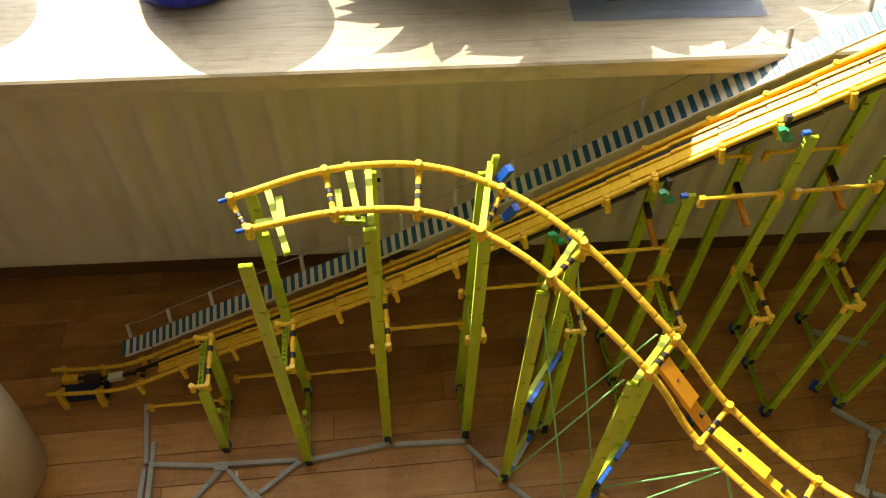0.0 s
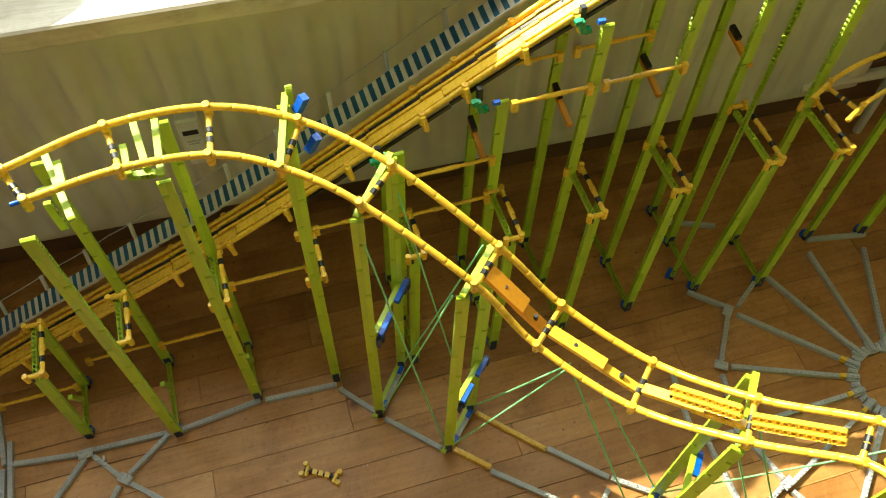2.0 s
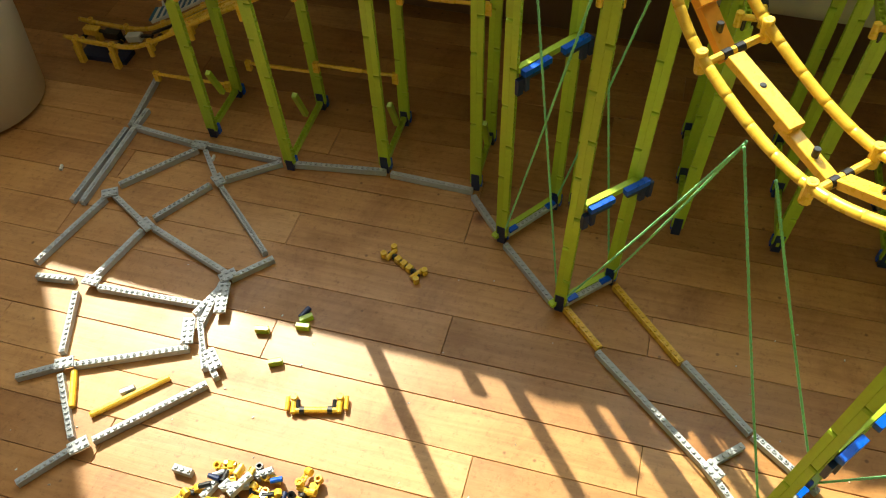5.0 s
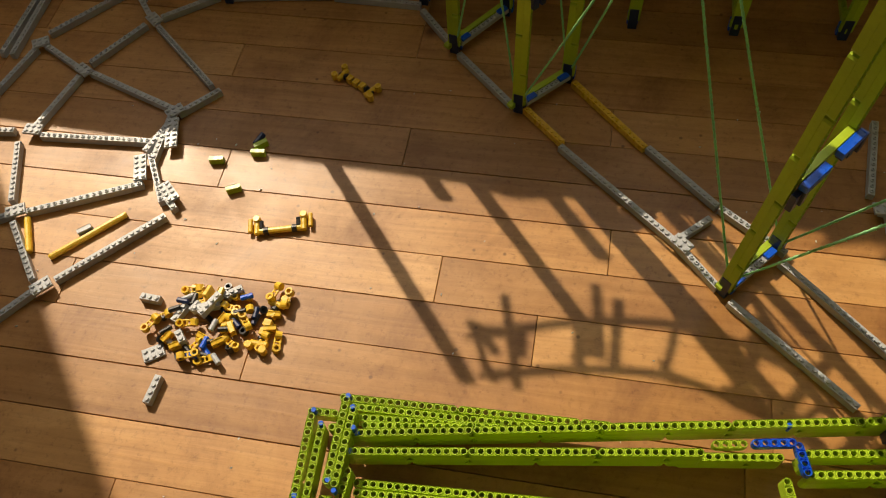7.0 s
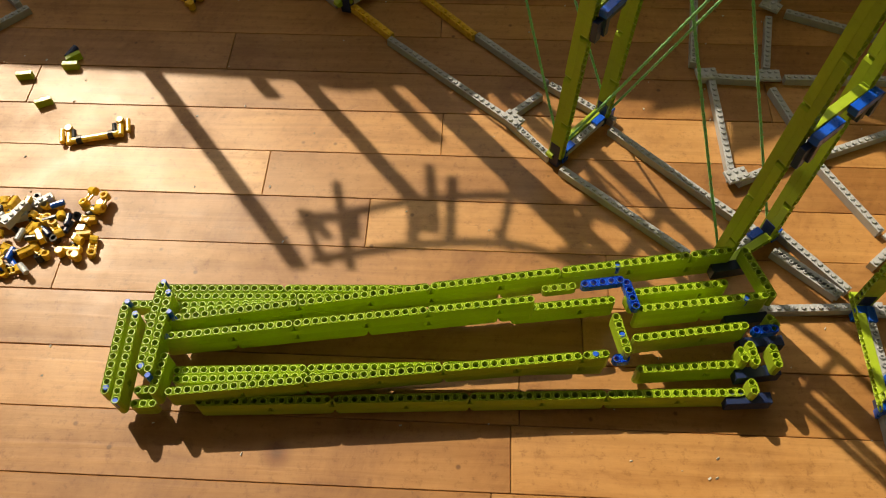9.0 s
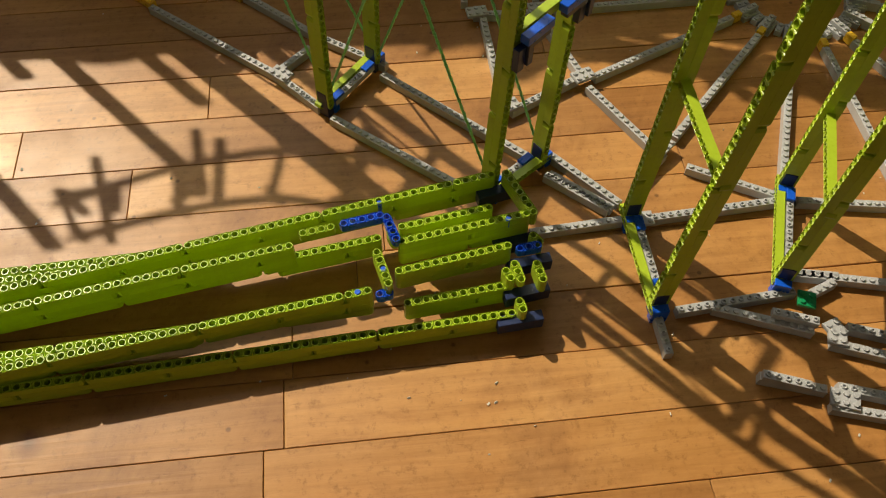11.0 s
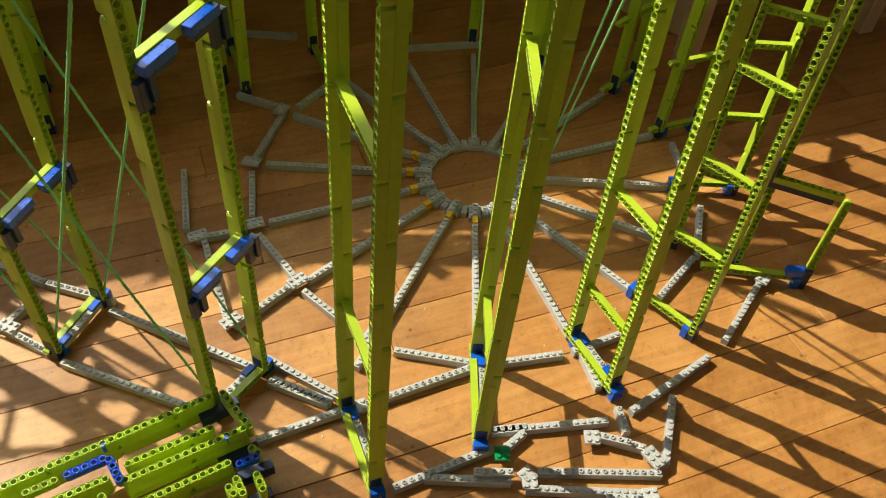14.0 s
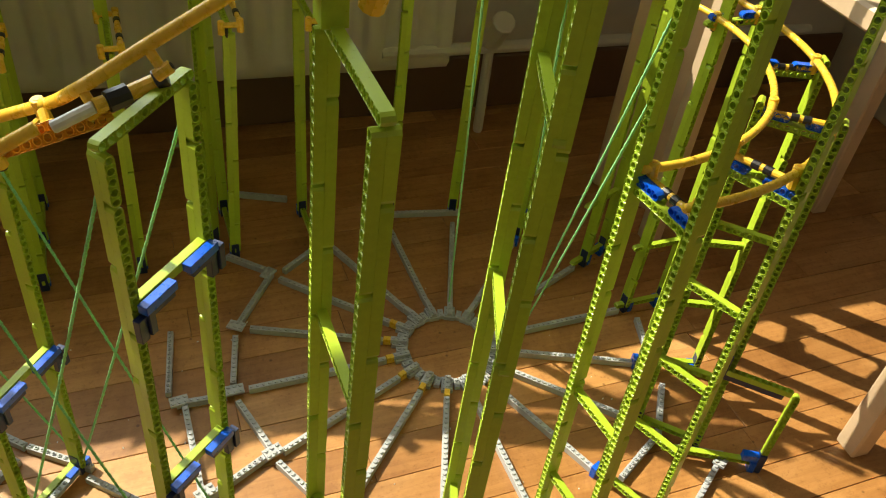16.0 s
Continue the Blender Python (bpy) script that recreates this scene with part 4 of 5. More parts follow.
tube(spiral, "rail", spline([ring_point(a, 0.294, spiral_z(a)) for a in arc], 0.006), 0.0041, YELLOW, sides=8, groove=6)
tube(spiral, "rail", spline([ring_point(a, 0.353, spiral_z(a) + 0.004) for a in arc], 0.006), 0.0041, YELLOW, sides=8, groove=6)
for a in (112.5, 90, 67.5, 45, 22.5, 0, -22.5, -45, -67.5, -88):
    tie(spiral, ring_point(a, 0.353, spiral_z(a) + 0.004), ring_point(a, 0.294, spiral_z(a)))
for a in (-67.5, -45, -22.5, 0, 22.5, 45):
    frame_ = group("spiral_support", ring_point(a, 0.319, 0), "lime green column pair with blue-topped rung under the curved track", "support frame", "spiral supports")
    pin, pout = ring_point(a, 0.283, 0), ring_point(a, 0.363, 0)
    if a not in (0, 22.5):
        column(frame_, pin.x, pin.y, 0.50, a + 90, lean=(0.018, 0.03))
    column(frame_, pout.x, pout.y, 1.0 if a == -67.5 else 0.50, a + 90, lean=(0.018, 0.03))
    side = Vector((-math.sin(radians(a)), math.cos(radians(a)), 0))
    for z in (0.016, 0.13, 0.235, 0.345, 0.478):
        if z < 0.02 or a in (-67.5, -22.5) or z in (0.13, 0.478) or a == -45 and z > 0.3:
            rung(frame_, pin + Vector((0.018 * z, 0.03 * z, z)), pout + Vector((0.018 * z, 0.03 * z, z)), side)
    d = (pout - pin).normalized()
    for q in (0.2, 0.78):
        c = pin.lerp(pout, q) + Vector((0.009, 0.015, 0.486))
        rung(frame_, c - d * 0.012, c + d * 0.012, side, 4, BLUE)
e1, e2 = towers[6][1], towers[6][2]
for q in (0.22, 0.8):
    c = e1.lerp(e2, q) + Vector((0.008, 0.018, 0.498))
    rung(towers[6][0], c - (e2 - e1).normalized() * 0.012, c + (e2 - e1).normalized() * 0.012, towers[6][3], 4, BLUE)
# long rungs from the outer column to the next frame, and the low loop beyond it
loop = group("floor_loop", (1.43, 0.05, 0), "low lime and dark blue beam frame standing on the floor", "beam frame")
rung(loop, (1.345, 0.099, 0.016), (1.455, 0.041, 0.016), (0, 1, 0))
brick(loop, pose(1.365, 0.099, 0.0, 0, 0, -27), 8, 1, 0.0096, GREY)
column(loop, 1.455, 0.041, 0.155, 60, lean=(0.02, 0.02), lap=1)
rung(loop, (1.440, 0.041, 0.160), (1.380, 0.099, 0.160), (0, 0, 1), 11)
rung(loop, (1.435, 0.046, 0.152), (1.380, 0.099, 0.152), (0, 0, 1), 10, NAVY)
block(loop, "angle_connector", (1.443, 0.048, 0.018), (0.022, 0.010, 0.012), BLUE, (0, 0, -30), "bright blue angle connector")
block(loop, "angle_connector", (1.380, 0.099, 0.148), (0.012, 0.012, 0.040), NAVY, (0, 0, -30), "dark blue angle connector")

# ---------------------------------------------------------------- yellow base strips and strip doublings
yl = group("yellow_base_strips", (0.36, 0.43, 0), "pair of yellow studded strips joining grey base strips", "base frame")
for x1, y1, x2, y2 in ((0.343, 0.462, 0.396, 0.410), (0.400, 0.512, 0.493, 0.415)):
    n = int(round(math.hypot(x2 - x1, y2 - y1) / P))
    brick(yl, pose(x1, y1, 0, 0, 0, math.degrees(math.atan2(y2 - y1, x2 - x1))), n, 1, 0.0096, YELLOW)
base_run("base_frame", [(0.497, 0.415, 0.576, 0.340), (0.581, 0.336, 0.649, 0.285)])

# square junction plates where strips meet
for x, y, a in ((-0.348, 0.509, 30), (-0.264, 0.465, -30), (-0.198, 0.569, -40), (-0.110, 0.407, 45), (-0.291, 0.357, 0), (-0.258, 0.232, 28), (-0.181, 0.136, 46), (-0.259, 0.632, 0),
                (0.538, 0.280, -42), (0.859, 0.242, 20), (0.831, 0.352, 0), (0.853, 0.468, -35), (0.919, 0.566, 45), (0.760, 0.353, 5), (0.772, 0.208, 20), (0.873, 0.052, 0), (0.918, 0.137, 40), (1.411, 0.061, 30)):
    j = brick(None, pose(x, y, 0.0098, 0, 0, a) @ pose(-0.012, 0, 0), 3, 2, 0.0032, GREY, "junction_plate")
    tagged(j, "small light grey studded plate locking base strips together", "plate", "junction plates")
for x, y, a, n in ((-0.102, 0.371, -75, 6), (-0.124, 0.313, -70, 5), (-0.075, 0.281, -45, 4)):
    j = brick(None, pose(x, y, 0.0098, 0, 0, a) @ pose(-n * P / 2, 0, 0), n, 2, 0.0032, GREY, "curved_edge_plate")
    tagged(j, "two-stud-wide light grey plate along a base edge", "plate", "junction plates")
eg = brick(None, pose(0.991, -0.047, 0.0098, 0, 0, -22), 2, 2, 0.0032, EMERALD, "green_plate")
tagged(eg, "small green plate on a grey base strip", "plate")
for x, y, a, n in ((1.004, -0.086, -19, 2), (1.123, -0.135, -105, 6), (1.088, -0.062, -22, 2), (1.143, -0.096, -77, 3), (0.985, -0.140, -22, 3), (1.020, -0.078, -162, 2)):
    j = brick(None, pose(x, y, 0.0098, 0, 0, a), n, 2, 0.0032, GREY, "junction_plate")
    tagged(j, "small light grey studded plate locking base strips together", "plate", "junction plates")
for x, y, a, n in ((0.962, -0.060, -21, 5), (0.934, -0.116, -22, 5), (1.076, -0.130, -24, 4), (1.104, -0.068, -35, 4)):
    j = brick(None, pose(x, y, 0.0100, 0, 0, a), n, 1, 0.0064, GREY, "holed_brick", hollow=True)
    tagged(j, "light grey brick with hollow studs on a base strip", "brick", "raised bricks")

# ---------------------------------------------------------------- bundle of lime columns lying on the floor
bundle = group("beam_bundle", (0.5, 0.02, 0), "lime green tower frames lying stacked on the floor, not yet mounted", "beam frame")


def lying(x1, y1, x2, y2, z1, z2, laps):
    """Beams laid end to end from one place to another, holes upwards, laps of them on top of one another."""
    d = Vector((x2 - x1, y2 - y1, z2 - z1))
    n = max(2, int(round(d.length / P)))
    d.normalize()
    for k in range(laps):
        at, first = 0, (15, 8)[k % 2]
        while at < n:
            m = min(n - at, first if at == 0 else 15)
            if 0 < n - at - m < 3:
                m = n - at
            a = Vector((x1, y1, z1 - P / 2 - k * P)) + d * at * P
            beam(bundle, a, a + d, m, (0, 0, 1))
            at += m


for row_ in ((0.201, 0.044, 0.475, 0.051, 0.034, 0.034, 2),
             (0.214, 0.036, 0.454, 0.042, 0.034, 0.034, 2),
             (0.220, 0.025, 0.368, 0.034, 0.036, 0.036, 2),
             (0.231, 0.016, 0.338, 0.028, 0.042, 0.044, 2),
             (0.222, 0.004, 0.738, 0.084, 0.050, 0.062, 4),
             (0.220, -0.014, 0.556, 0.029, 0.050, 0.060, 4),
             (0.558, 0.035, 0.591, 0.040, 0.066, 0.066, 1),
             (0.643, 0.043, 0.731, 0.056, 0.050, 0.050, 3),
             (0.641, 0.020, 0.757, 0.037, 0.062, 0.062, 4),
             (0.744, 0.086, 0.762, 0.037, 0.063, 0.063, 2),
             (0.635, 0.038, 0.641, 0.021, 0.062, 0.062, 2),
             (0.622, 0.015, 0.631, -0.024, 0.063, 0.063, 2)):
    lying(*row_)
for row_ in ((0.636, -0.007, 0.739, 0.009, 0.058, 0.058, 3),
             (0.232, -0.037, 0.612, -0.020, 0.030, 0.034, 2),
             (0.235, -0.047, 0.466, -0.035, 0.034, 0.036, 2),
             (0.235, -0.063, 0.617, -0.021, 0.045, 0.057, 3),
             (0.257, -0.065, 0.735, -0.041, 0.028, 0.028, 3),
             (0.641, -0.027, 0.740, -0.018, 0.038, 0.038, 3),
             (0.533, 0.028, 0.629, 0.040, 0.040, 0.042, 3),
             (0.729, -0.008, 0.735, -0.023, 0.050, 0.050, 2),
             (0.738, -0.003, 0.742, -0.025, 0.052, 0.052, 1),
             (0.757, -0.005, 0.760, -0.026, 0.052, 0.052, 2),
             (0.757, 0.022, 0.766, 0.008, 0.054, 0.054, 2),
             (0.738, -0.033, 0.741, -0.048, 0.040, 0.040, 2)):
    lying(*row_)
for row_ in ((0.180, 0.021, 0.183, -0.064, 0.044, 0.044, 2),
             (0.193, 0.012, 0.195, -0.074, 0.046, 0.046, 3),
             (0.214, 0.039, 0.213, -0.045, 0.056, 0.056, 2),
             (0.223, 0.029, 0.221, -0.054, 0.057, 0.057, 3),
             (0.173, 0.025, 0.206, 0.026, 0.036, 0.036, 2),
             (0.198, 0.010, 0.216, 0.012, 0.040, 0.040, 2),
             (0.230, -0.028, 0.226, -0.069, 0.050, 0.050, 3),
             (0.203, -0.058, 0.221, -0.057, 0.034, 0.034, 2),
             (0.201, -0.069, 0.223, -0.068, 0.030, 0.030, 2),
             (0.175, -0.058, 0.188, -0.059, 0.034, 0.034, 1)):
    lying(*row_)
for x, y, z, a in ((0.738, 0.077, 0.046, 12), (0.746, 0.027, 0.036, 8), (0.748, -0.024, 0.034, 8), (0.739, -0.046, 0.026, 4), (0.755, 0.004, 0.036, 6)):
    block(bundle, "angle_connector", (x, y, z - 0.014), (0.040, 0.010, 0.014), NAVY, (0, 0, a), "dark blue angle connector")
for x1, y1, x2, y2, z, n in ((0.593, 0.041, 0.630, 0.047, 0.066, 5), (0.633, 0.048, 0.637, 0.033, 0.066, 4), (0.741, 0.005, 0.758, 0.007, 0.056, 3), (0.618, -0.025, 0.626, -0.024, 0.054, 2)):
    beam(bundle, (x1, y1, z - P / 2), (x2, y2, z - P / 2), n, (0, 0, 1), BLUE, "bright blue beam")
for x, y, z in ((0.215, 0.039, 0.057), (0.222, 0.028, 0.058), (0.227, 0.008, 0.058), (0.181, 0.024, 0.045), (0.192, 0.011, 0.047), (0.183, -0.060, 0.045), (0.195, -0.073, 0.047), (0.214, -0.044, 0.057), (0.222, -0.053, 0.058), (0.230, 0.005, 0.051), (0.227, -0.013, 0.051), (0.629, 0.065, 0.060), (0.739, 0.033, 0.063), (0.627, -0.006, 0.064), (0.604, -0.022, 0.058)):
    rod(bundle, "pin", (x, y, z - 0.012), (x, y, z - 0.0012), 0.0027, BLUE, "blue connector pin")

# ---------------------------------------------------------------- loose pieces on the floor


def axle_unit(x, y, a, name="axle_unit", z=0.0, tilt=0.0):
    """Loose yellow axle with socket forks at its ends and black bushes."""
    m = pose(x, y, z + 0.005, tilt, 0, a)
    g = group(name, (x, y, 0), "loose yellow axle unit with black bushes lying on the floor", "loose piece", "loose axle units")

    def at(*p):
        return m @ Vector(p)
    rod(g, "axle", at(-0.026, 0, 0), at(0.026, 0, 0), 0.0038, YELLOW)
    rod(g, "bush", at(-0.020, 0, 0), at(-0.014, 0, 0), 0.0049, BLACK, "black bush")
    rod(g, "bush", at(0.014, 0, 0), at(0.020, 0, 0), 0.0049, BLACK, "black bush")
    for s in (-1, 1):
        rod(g, "fork", at(s * 0.028, -0.004, 0), at(s * 0.028, 0.018, 0.001), 0.0036, YELLOW)
        rod(g, "socket", at(s * 0.028, 0.016, -0.0045), at(s * 0.028, 0.016, 0.006), 0.0046, YELLOW)
        rod(g, "fork", at(s * 0.036, 0.0, 0), at(s * 0.036, 0.018, 0.001), 0.0028, YELLOW)
        rod(g, "pin", at(s * 0.022, 0.002, 0.002), at(s * 0.022, 0.012, 0.004), 0.0026, BLACK, "black pin")


def axle_row(x, y, a):
    """Loose yellow bushes and cubes in a row on a blue axle."""
    m = pose(x, y, 0.005, 0, 0, a)
    g = group("axle_row", (x, y, 0), "loose row of yellow cubes on an axle lying on the floor", "loose piece", "loose axle units")

    def at(*p):
        return m @ Vector(p)
    rod(g, "axle", at(-0.03, 0, 0), at(0.03, 0, 0), 0.0024, BLACK, "black axle")
    for q in (-0.011, 0.0, 0.011):
        p = at(q, 0, -0.0045)
        block(g, "cube", p, (0.008, 0.009, 0.009), YELLOW, (0, 0, a))
    for s in (-1, 1):
        rod(g, "fork", at(s * 0.024, -0.010, 0), at(s * 0.026, 0.010, 0), 0.0036, YELLOW)
        rod(g, "socket", at(s * 0.030, 0.010, -0.004), at(s * 0.030, 0.010, 0.006), 0.0045, YELLOW)
        rod(g, "socket", at(s * 0.032, -0.008, -0.004), at(s * 0.032, -0.008, 0.006), 0.0045, YELLOW)
        rod(g, "bush", at(s * 0.017, 0, 0), at(s * 0.020, 0, 0), 0.0046, BLACK, "black bush")


axle_unit(0.076, 0.248, 14)
axle_row(0.117, 0.484, -30)
axle_row(0.095, 0.126, 82)
prng = random.Random(21)
RINGLET = [(0.0026, 0), (0.0046, 0), (0.0046, 0.0075), (0.0026, 0.0075), (0.0026, 0)]


def loose_fork(x, y, a, z=0.0, tilt=0.0):
    """Yellow connector: a ring socket, two thin prongs and a cross sleeve."""
    m = pose(x, y, z, tilt, 0, a)
    g = group("loose_fork", (x, y, 0), "loose yellow fork connector in a heap on the floor", "loose piece", "heap of loose pieces")
    part("socket", mesh_of(("ringlet",), lambda: make_lathe(RINGLET, 12), YELLOW), g, m @ pose(-0.007, 0, 0))
    part("socket", mesh_of(("ringlet",), lambda: make_lathe(RINGLET, 12), YELLOW), g, m @ pose(0.009, -0.0037, 0.0042, -90, 0, 0))
    for e in (-1, 1):
        rod(g, "prong", m @ Vector((-0.005, e * 0.0032, 0.004)), m @ Vector((0.008, e * 0.0030, 0.004)), 0.0012, YELLOW)
    rod(g, "rib", m @ Vector((0.001, -0.0036, 0.004)), m @ Vector((0.001, 0.0036, 0.004)), 0.0012, YELLOW)


for x, y, a in ((-0.029, 0.119, 35), (-0.004, 0.156, 15), (0.056, 0.155, 0), (0.049, 0.138, 170), (0.064, 0.134, 25), (0.069, 0.124, -50), (0.021, 0.089, 55), (0.020, 0.077, 200), (0.036, 0.076, 20),
                (0.059, 0.097, 150), (0.095, 0.162, 70), (0.111, 0.158, -95), (0.095, 0.102, 80), (0.110, 0.105, 95), (-0.036, 0.107, 60), (0.011, 0.144, 120), (0.050, 0.118, 80), (0.005, 0.114, 10)):
    loose_fork(x, y, a, prng.choice((0.0005, 0.003, 0.006)), prng.uniform(-20, 20))
for x, y, a, z in ((0.019, 0.152, 80, 0.006), (0.033, 0.152, 82, 0.006), (0.058, 0.112, -55, 0.007), (0.053, 0.118, 20, 0.001), (-0.013, 0.096, 60, 0.002), (0.001, 0.087, 30, 0.002), (0.045, 0.096, 40, 0.003), (0.099, 0.138, 8, 0.0), (0.099, 0.120, 12, 0.0),
                   (0.003, 0.158, 4, 0.0), (0.042, 0.126, 65, 0.0), (0.027, 0.102, -20, 0.0)):
    ob = block(None, "loose_cube", (x, y, z), (-0.012, 0.005, 0.0094), YELLOW, (prng.uniform(-14, 14), prng.uniform(-10, 10), a), c=0.0009)
    tagged(ob, "loose yellow block in a heap on the floor", "loose piece", "heap of loose pieces")
for k in range(26):
    r, a = 0.048 * math.sqrt(prng.random()), prng.random() * math.tau
    x, y, t = 0.031 + r * math.cos(a) * 1.15, 0.117 + r * math.sin(a) * 0.85, prng.random() * math.tau
    z = 0.0035 + 0.004 * (k % 3)
    ob = rod(None, "loose_pin", (x, y, z), (x + 0.014 * math.cos(t), y + 0.014 * math.sin(t), z), 0.0032, (BLACK, NAVY, GREY, BLACK, BLUE)[k % 5])
    tagged(ob, "loose dark connector pin in a heap on the floor", "loose piece", "heap of loose pieces")
for x, y in ((0.038, 0.142), (0.084, 0.144), (0.071, 0.114), (0.008, 0.074), (0.037, 0.164), (-0.021, 0.093), (0.062, 0.090)):
    ob = part("loose_bush", mesh_of(("bush_ring",), lambda: make_lathe(RINGLET, 12), BLACK), None, pose(x, y, 0.001, prng.uniform(-30, 30), 0, prng.random() * 360))
    tagged(ob, "loose black bush lying on the floor", "loose piece", "heap of loose pieces")
for x, y, a, nx, ny, h, z in ((0.020, 0.122, 62, 4, 1, 0.0096, 0.010), (0.006, 0.130, 20, 4, 1, 0.0096, 0.004), (0.029, 0.158, -20, 2, 1, 0.0096, 0.0), (0.043, 0.154, 35, 2, 1, 0.0096, 0.004), (-0.060, 0.140, -4, 3, 1, 0.0096, 0.0), (-0.034, 0.070, 32, 3, 2, 0.0032, 0.0),
                              (-0.009, 0.018, 84, 4, 1, 0.0096, 0.0), (-0.000, 0.101, -50, 2, 1, 0.0096, 0.006), (-0.012, 0.114, 70, 3, 1, 0.0096, 0.0)):
    ob = brick(None, pose(x, y, z, 0, 0, a), nx, ny, h, GREY, "loose_brick")
    tagged(ob, "loose grey studded brick lying among other pieces", "brick", "heap of loose pieces")
for x, y, a in ((-0.033, 0.340, 10), (0.002, 0.299, 25), (0.017, 0.370, 40), (0.017, 0.357, 5)):
    ob = block(None, "loose_lime_piece", (x, y, 0.0), (-0.017, 0.006, 0.009), LIME, (0, 0, a))
    tagged(ob, "small loose lime green piece on the floor", "loose piece", "loose lime pieces")
ob = rod(None, "loose_angle_pin", (0.009, 0.369, 0.005), (0.016, 0.386, 0.006), 0.004, NAVY)
tagged(ob, "small loose dark blue connector on the floor", "loose piece")
ob = rod(None, "loose_hose", (-0.244, 0.228, 0.0042), (-0.220, 0.181, 0.0042), 0.0042, YELLOW)
tagged(ob, "short yellow hose piece lying on the floor", "hose piece")
ob = rod(None, "loose_rod", (-0.120, 0.248, 0.0040), (-0.192, 0.177, 0.0040), 0.0040, YELLOW)
tagged(ob, "long thin yellow rod lying beside a grey strip", "rod")
ob = block(None, "loose_connector", (-0.162, 0.218, 0.0), (-0.017, 0.006, 0.010), GREY, (0, 0, 40))
tagged(ob, "small loose dark grey connector on the floor", "loose piece")
for x, y, a in ((-0.232, 0.618, 8), (-0.458, 0.547, 20)):
    ob = block(None, "clear_bag_scrap", (x, y, 0.0), (-0.003, 0.010, 0.004), WHITE, (0, 0, a))
    tagged(ob, "small pale scrap lying on the floor", "scrap")
crng = random.Random(5)
crumbs = bmesh.new()
for k in range(160):
    x, y = crng.uniform(-0.3, 1.4), crng.uniform(-0.3, 0.5)
    s = crng.uniform(0.0006, 0.0017)
    bmesh.ops.create_cube(crumbs, size=s, matrix=pose(x, y, s * 0.3, crng.random() * 90, 0, crng.random() * 90) @ Matrix.Diagonal((1.8, 1, 0.5, 1)))
me = bpy.data.meshes.new("crumbs")
crumbs.to_mesh(me)
crumbs.free()
me.materials.append(WHITE)
tagged(new("floor_crumbs", me), "tiny pale crumbs and dust scattered on the floor", "crumbs", kind="stuff")

# ---------------------------------------------------------------- furniture, pipe, pots
table = group("side_table", (1.72, 0.27, 0), "pale wooden side table with square legs", "table")
for x, y in ((1.612, 0.03), (1.575, 0.50), (1.95, 0.03), (1.95, 0.50)):
    block(table, "leg", (x, y, 0), (0.030, 0.034, 0.52), PINE, (0, 0, WALL_TURN), c=0.003)
block(table, "tabletop", (1.765, 0.265, 0.52), (0.46, 0.56, 0.028), PINE, (0, 0, WALL_TURN), c=0.004)
block(table, "side_panel", (1.60, 0.62, 0.0), (0.02, 0.14, 0.50), PINE, (0, 0, 30), c=0.003)

pipe = group("heating_pipe", (1.3, 1.0, 0.1), "cream painted heating pipe with valve beside the radiator", "pipe")
rod(pipe, "pipe", turn @ Vector((1.15, 0.97, 0.185)), turn @ Vector((2.1, 0.97, 0.185)), 0.012, CREAM)
rod(pipe, "pipe", turn @ Vector((1.36, 0.97, 0.0)), turn @ Vector((1.36, 0.97, 0.20)), 0.010, CREAM)
rod(pipe, "valve", turn @ Vector((1.36, 0.97, 0.20)), turn @ Vector((1.36, 0.92, 0.26)), 0.022, CREAM)
# added strip: shade at the foot of the window wall, given as dark colour
tagged(slab("baseboard", None, XL, XR, WALL_Y - 0.014, WALL_Y - 0.0005, 0.0, 0.12, WALL_FOOT_SHADE), "dark brown strip put in for the shade low along the window wall", "baseboard", kind="structure")

POT, ptree, pb = material("cobalt_glaze", 0.08)
pn = node(ptree, "ShaderNodeTexNoise", Scale=14.0, Detail=4.0)
ptree.links.new(ramp(ptree, pn.outputs[0], [(0.35, (0.012, 0.014, 0.30)), (0.7, (0.03, 0.045, 0.55))]), pb.inputs["Base Color"])
SOIL = painted("potting_soil", (0.05, 0.035, 0.025), 0.95, 60.0, 0.6)
LEAF, ltree, lb = material("pot_plant_leaf", 0.45)
ln = node(ltree, "ShaderNodeTexNoise", Scale=30.0, Detail=4.0)
ltree.links.new(ramp(ltree, ln.outputs[0], [(0.3, (0.03, 0.08, 0.02)), (0.7, (0.07, 0.15, 0.035))]), lb.inputs["Base Color"])


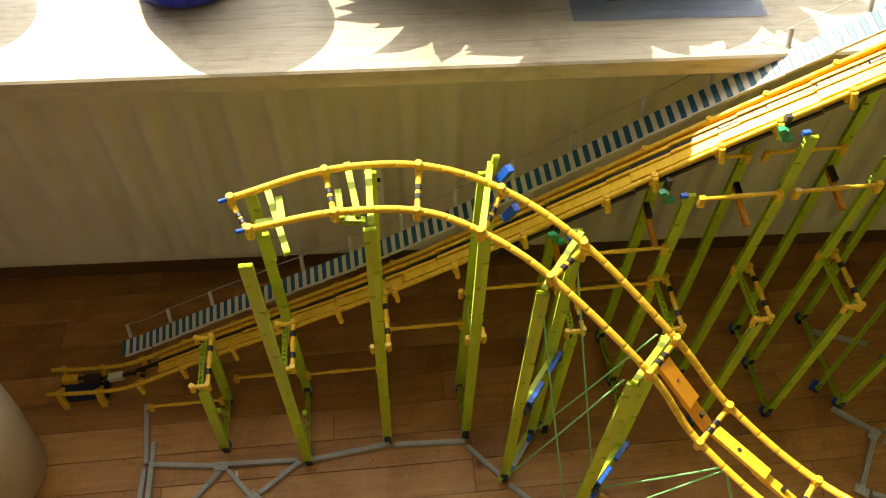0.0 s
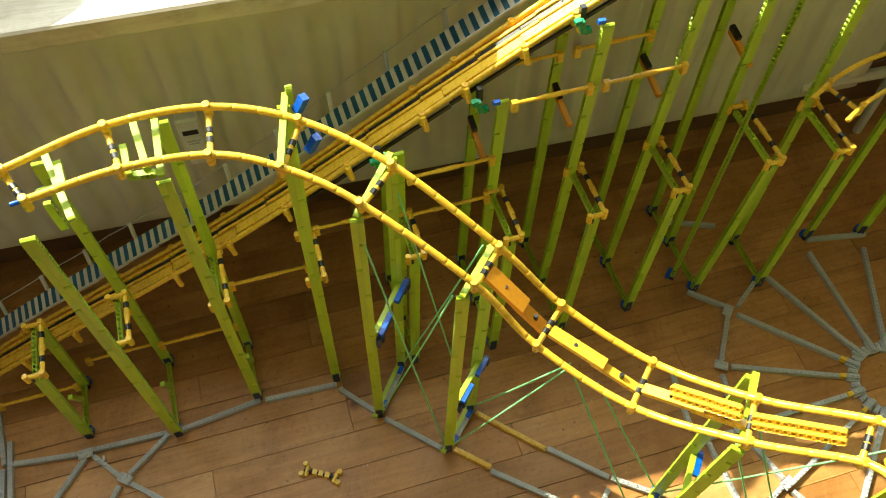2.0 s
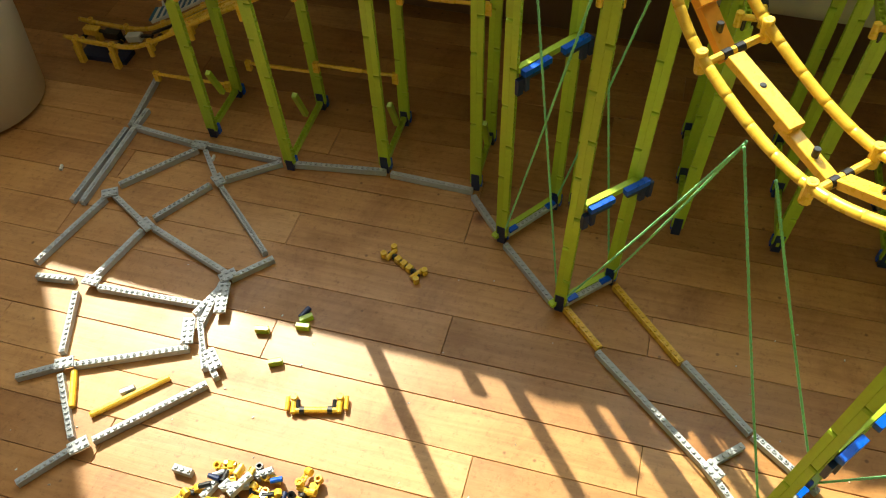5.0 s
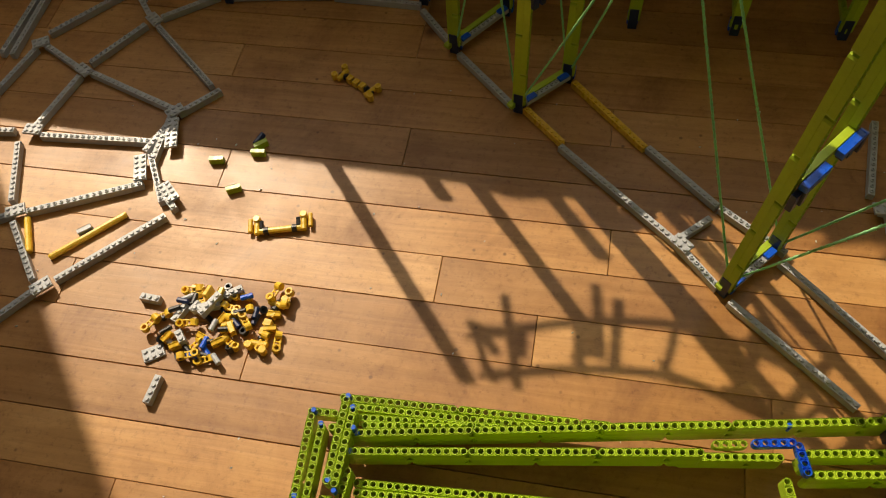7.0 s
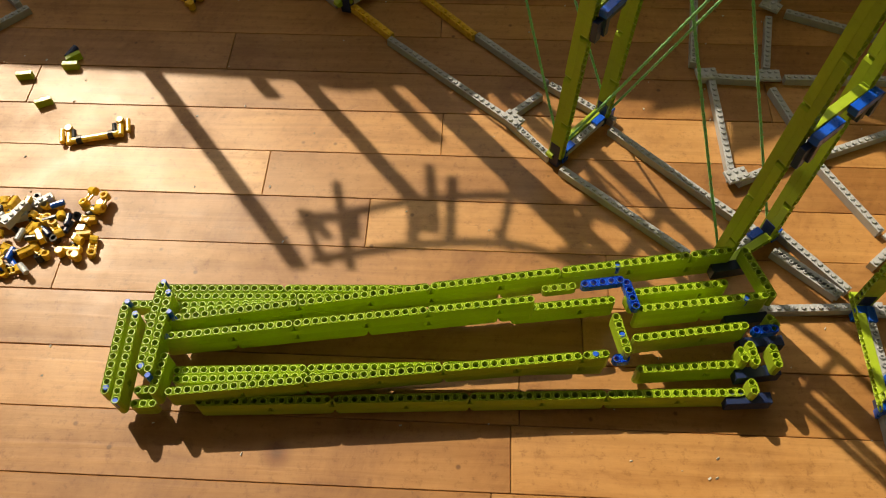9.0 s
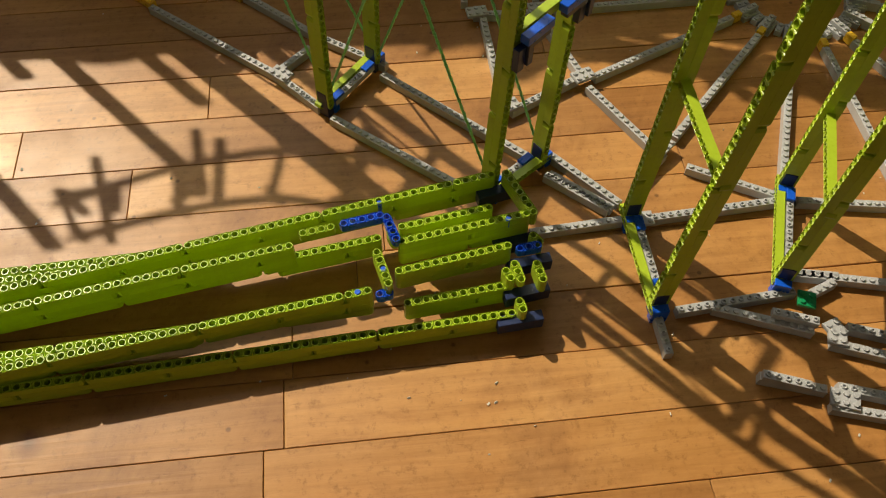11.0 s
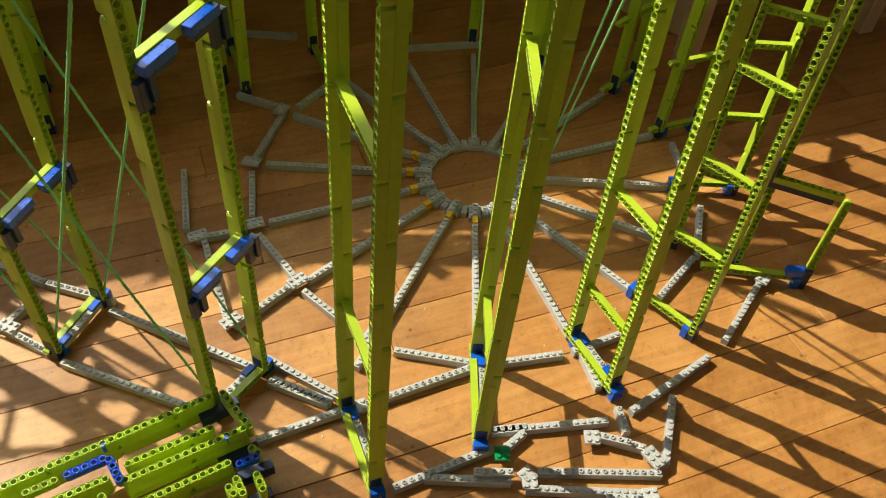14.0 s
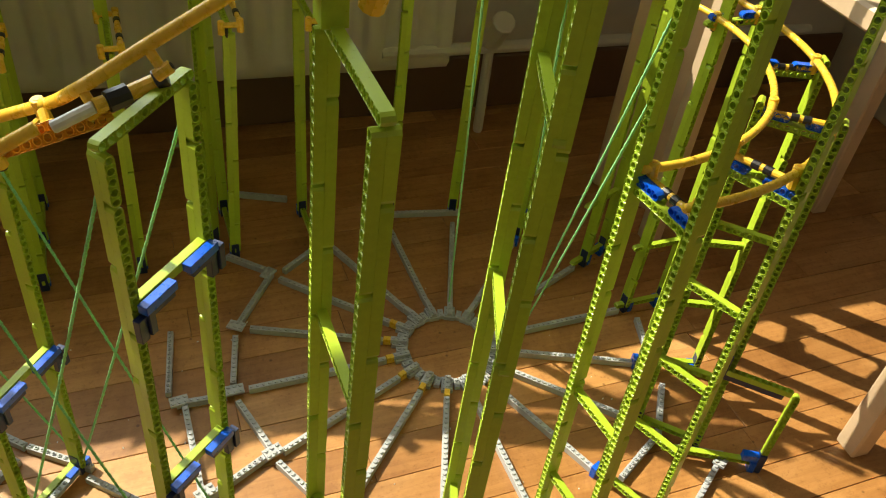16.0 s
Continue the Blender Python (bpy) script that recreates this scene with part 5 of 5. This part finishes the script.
def pot(x, y, r, h, leaves, reach, seed):
    """Glazed bowl with a leafy plant, on the sill."""
    q = turn @ Vector((x, y, SILL_Z))
    g = group("potted_plant", q, "leafy plant in a glossy cobalt blue pot on the sill", "potted plant", "pots on the sill")
    prof = [(r * 0.6, 0), (r * 0.72, h * 0.06), (r * 0.95, h * 0.5), (r, h), (r * 0.95, h), (r * 0.88, h * 0.86)]
    smooth(part("bowl", mesh_of(("bowl", r, h), lambda: make_lathe(prof, 28), POT), g, Matrix.Translation(q)))
    part("soil", mesh_of(("soil", r), lambda: make_lathe([(r * 0.9, 0), (r * 0.86, 0.006)], 20), SOIL), g, Matrix.Translation(q + Vector((0, 0, h * 0.84))))
    lr = random.Random(seed)
    verts, faces = [], []
    for k in range(leaves):
        a, l, up = lr.random() * math.tau, reach * lr.uniform(0.5, 1.0), lr.uniform(0.3, 1.3)
        c = Vector((math.cos(a), math.sin(a), 0))
        s = Vector((-c.y, c.x, 0))
        o = len(verts)
        base = Vector((0, 0, h * 0.85))
        for i in range(6):
            t = i / 5
            p = base + c * l * t + Vector((0, 0, l * (up * t - 0.75 * up * t * t)))
            w = 0.16 * l * math.sin(math.pi * min(1, 0.08 + t * 0.92)) + 0.001
            verts += [tuple(p - s * w + Vector((0, 0, w * 0.3))), tuple(p), tuple(p + s * w + Vector((0, 0, w * 0.3)))]
        for i in range(5):
            for e in (0, 1):
                z = o + i * 3 + e
                faces.append((z, z + 1, z + 4, z + 3))
    me = bpy.data.meshes.new("foliage")
    me.from_pydata(verts, [], faces)
    me.materials.append(LEAF)
    me.update()
    smooth(part("foliage", me, g, Matrix.Translation(q)))


pot(-0.24, 1.075, 0.112, 0.150, 5, 0.07, 3)
pot(0.055, 1.10, 0.060, 0.085, 70, 0.165, 8)
pot(0.235, 1.125, 0.055, 0.10, 120, 0.24, 12)
pot(-0.62, 1.10, 0.085, 0.14, 4, 0.06, 5)
pot(0.46, 1.135, 0.050, 0.10, 46, 0.19, 23)
# unseen plant, added so its leaves dapple the floor at the right with shadow
pot(0.98, 1.09, 0.060, 0.09, 16, 0.20, 17)

# crumpled clear blue plastic bag on the sill
BAG, btree, bb = material("clear_blue_plastic_film", 0.12)
bb.inputs["Transmission Weight"].default_value = 0.85
bb.inputs["Base Color"].default_value = (0.45, 0.58, 0.95, 1)
bb.inputs["IOR"].default_value = 1.2
nx, ny = 46, 22
verts, faces = [], []
for j in range(ny + 1):
    for i in range(nx + 1):
        u, v = i / nx, j / ny
        q = turn @ Vector((0.30 + 0.27 * u, 0.945 + 0.14 * v, SILL_Z + 0.002))
        h = math.sin(math.pi * u) * math.sin(math.pi * v)
        crease = abs(noise.noise(Vector((u * 5, v * 9, 1.0)))) + 0.5 * abs(noise.noise(Vector((u * 13, v * 19, 4.0))))
        verts.append((q.x, q.y, q.z + h * (0.012 + 0.05 * crease)))
for j in range(ny):
    for i in range(nx):
        a = j * (nx + 1) + i
        faces.append((a, a + 1, a + nx + 2, a + nx + 1))
me = bpy.data.meshes.new("plastic_bag")
me.from_pydata(verts, [], faces)
me.materials.append(BAG)
me.update()
tagged(new("plastic_bag", me), "crumpled clear blue plastic bag lying on the sill", "plastic bag")

# heat meter on the radiator, its print too small to read
meter = group("heat_meter", rad_turn @ Vector((0.004, 0.944, 0.32)), "small white heat meter with a display on the radiator", "heat meter")
mm = rad_turn @ Vector((0.004, RAD_Y - 0.022, 0.315))
block(meter, "case", mm, (0.036, 0.020, 0.105), WHITE, (0, 0, WALL_TURN), c=0.003)
for dz, w, hgt, mat in ((0.072, 0.024, 0.010, BLACK), (0.056, 0.022, 0.0025, GREY), (0.050, 0.018, 0.0025, GREY), (0.030, 0.020, 0.0025, GREY)):
    block(meter, "display" if mat == BLACK else "print_bar", mm + Vector((0, -0.0103, dz)), (w, 0.0015, hgt), mat, (0, 0, WALL_TURN))

# pieces on top of the inner tower
ct = towers[4][0]
block(ct, "cross_block", (0.878, 0.054, 0.666), (0.016, 0.020, 0.026), LIME)
block(ct, "black_beam", (0.854, 0.058, 0.684), (0.040, 0.010, 0.010), BLACK, (0, 8, 10), "black beam end")
rod(ct, "socket", (0.900, 0.050, 0.674), (0.906, 0.042, 0.702), 0.008, YELLOW, "yellow socket piece")

# pale rounded bin at the far left of the floor
BIN = painted("beige_plastic_bin", (0.55, 0.47, 0.36), 0.6)
prof = [(0.085, 0.0), (0.098, 0.01), (0.112, 0.14), (0.115, 0.20), (0.108, 0.235), (0.085, 0.25)]
ob = smooth(part("storage_pot", mesh_of(("storage_pot",), lambda: make_lathe(prof, 32), BIN), None, pose(-0.665, 0.655, 0)))
tagged(ob, "pale beige rounded bin standing on the floor", "bin")
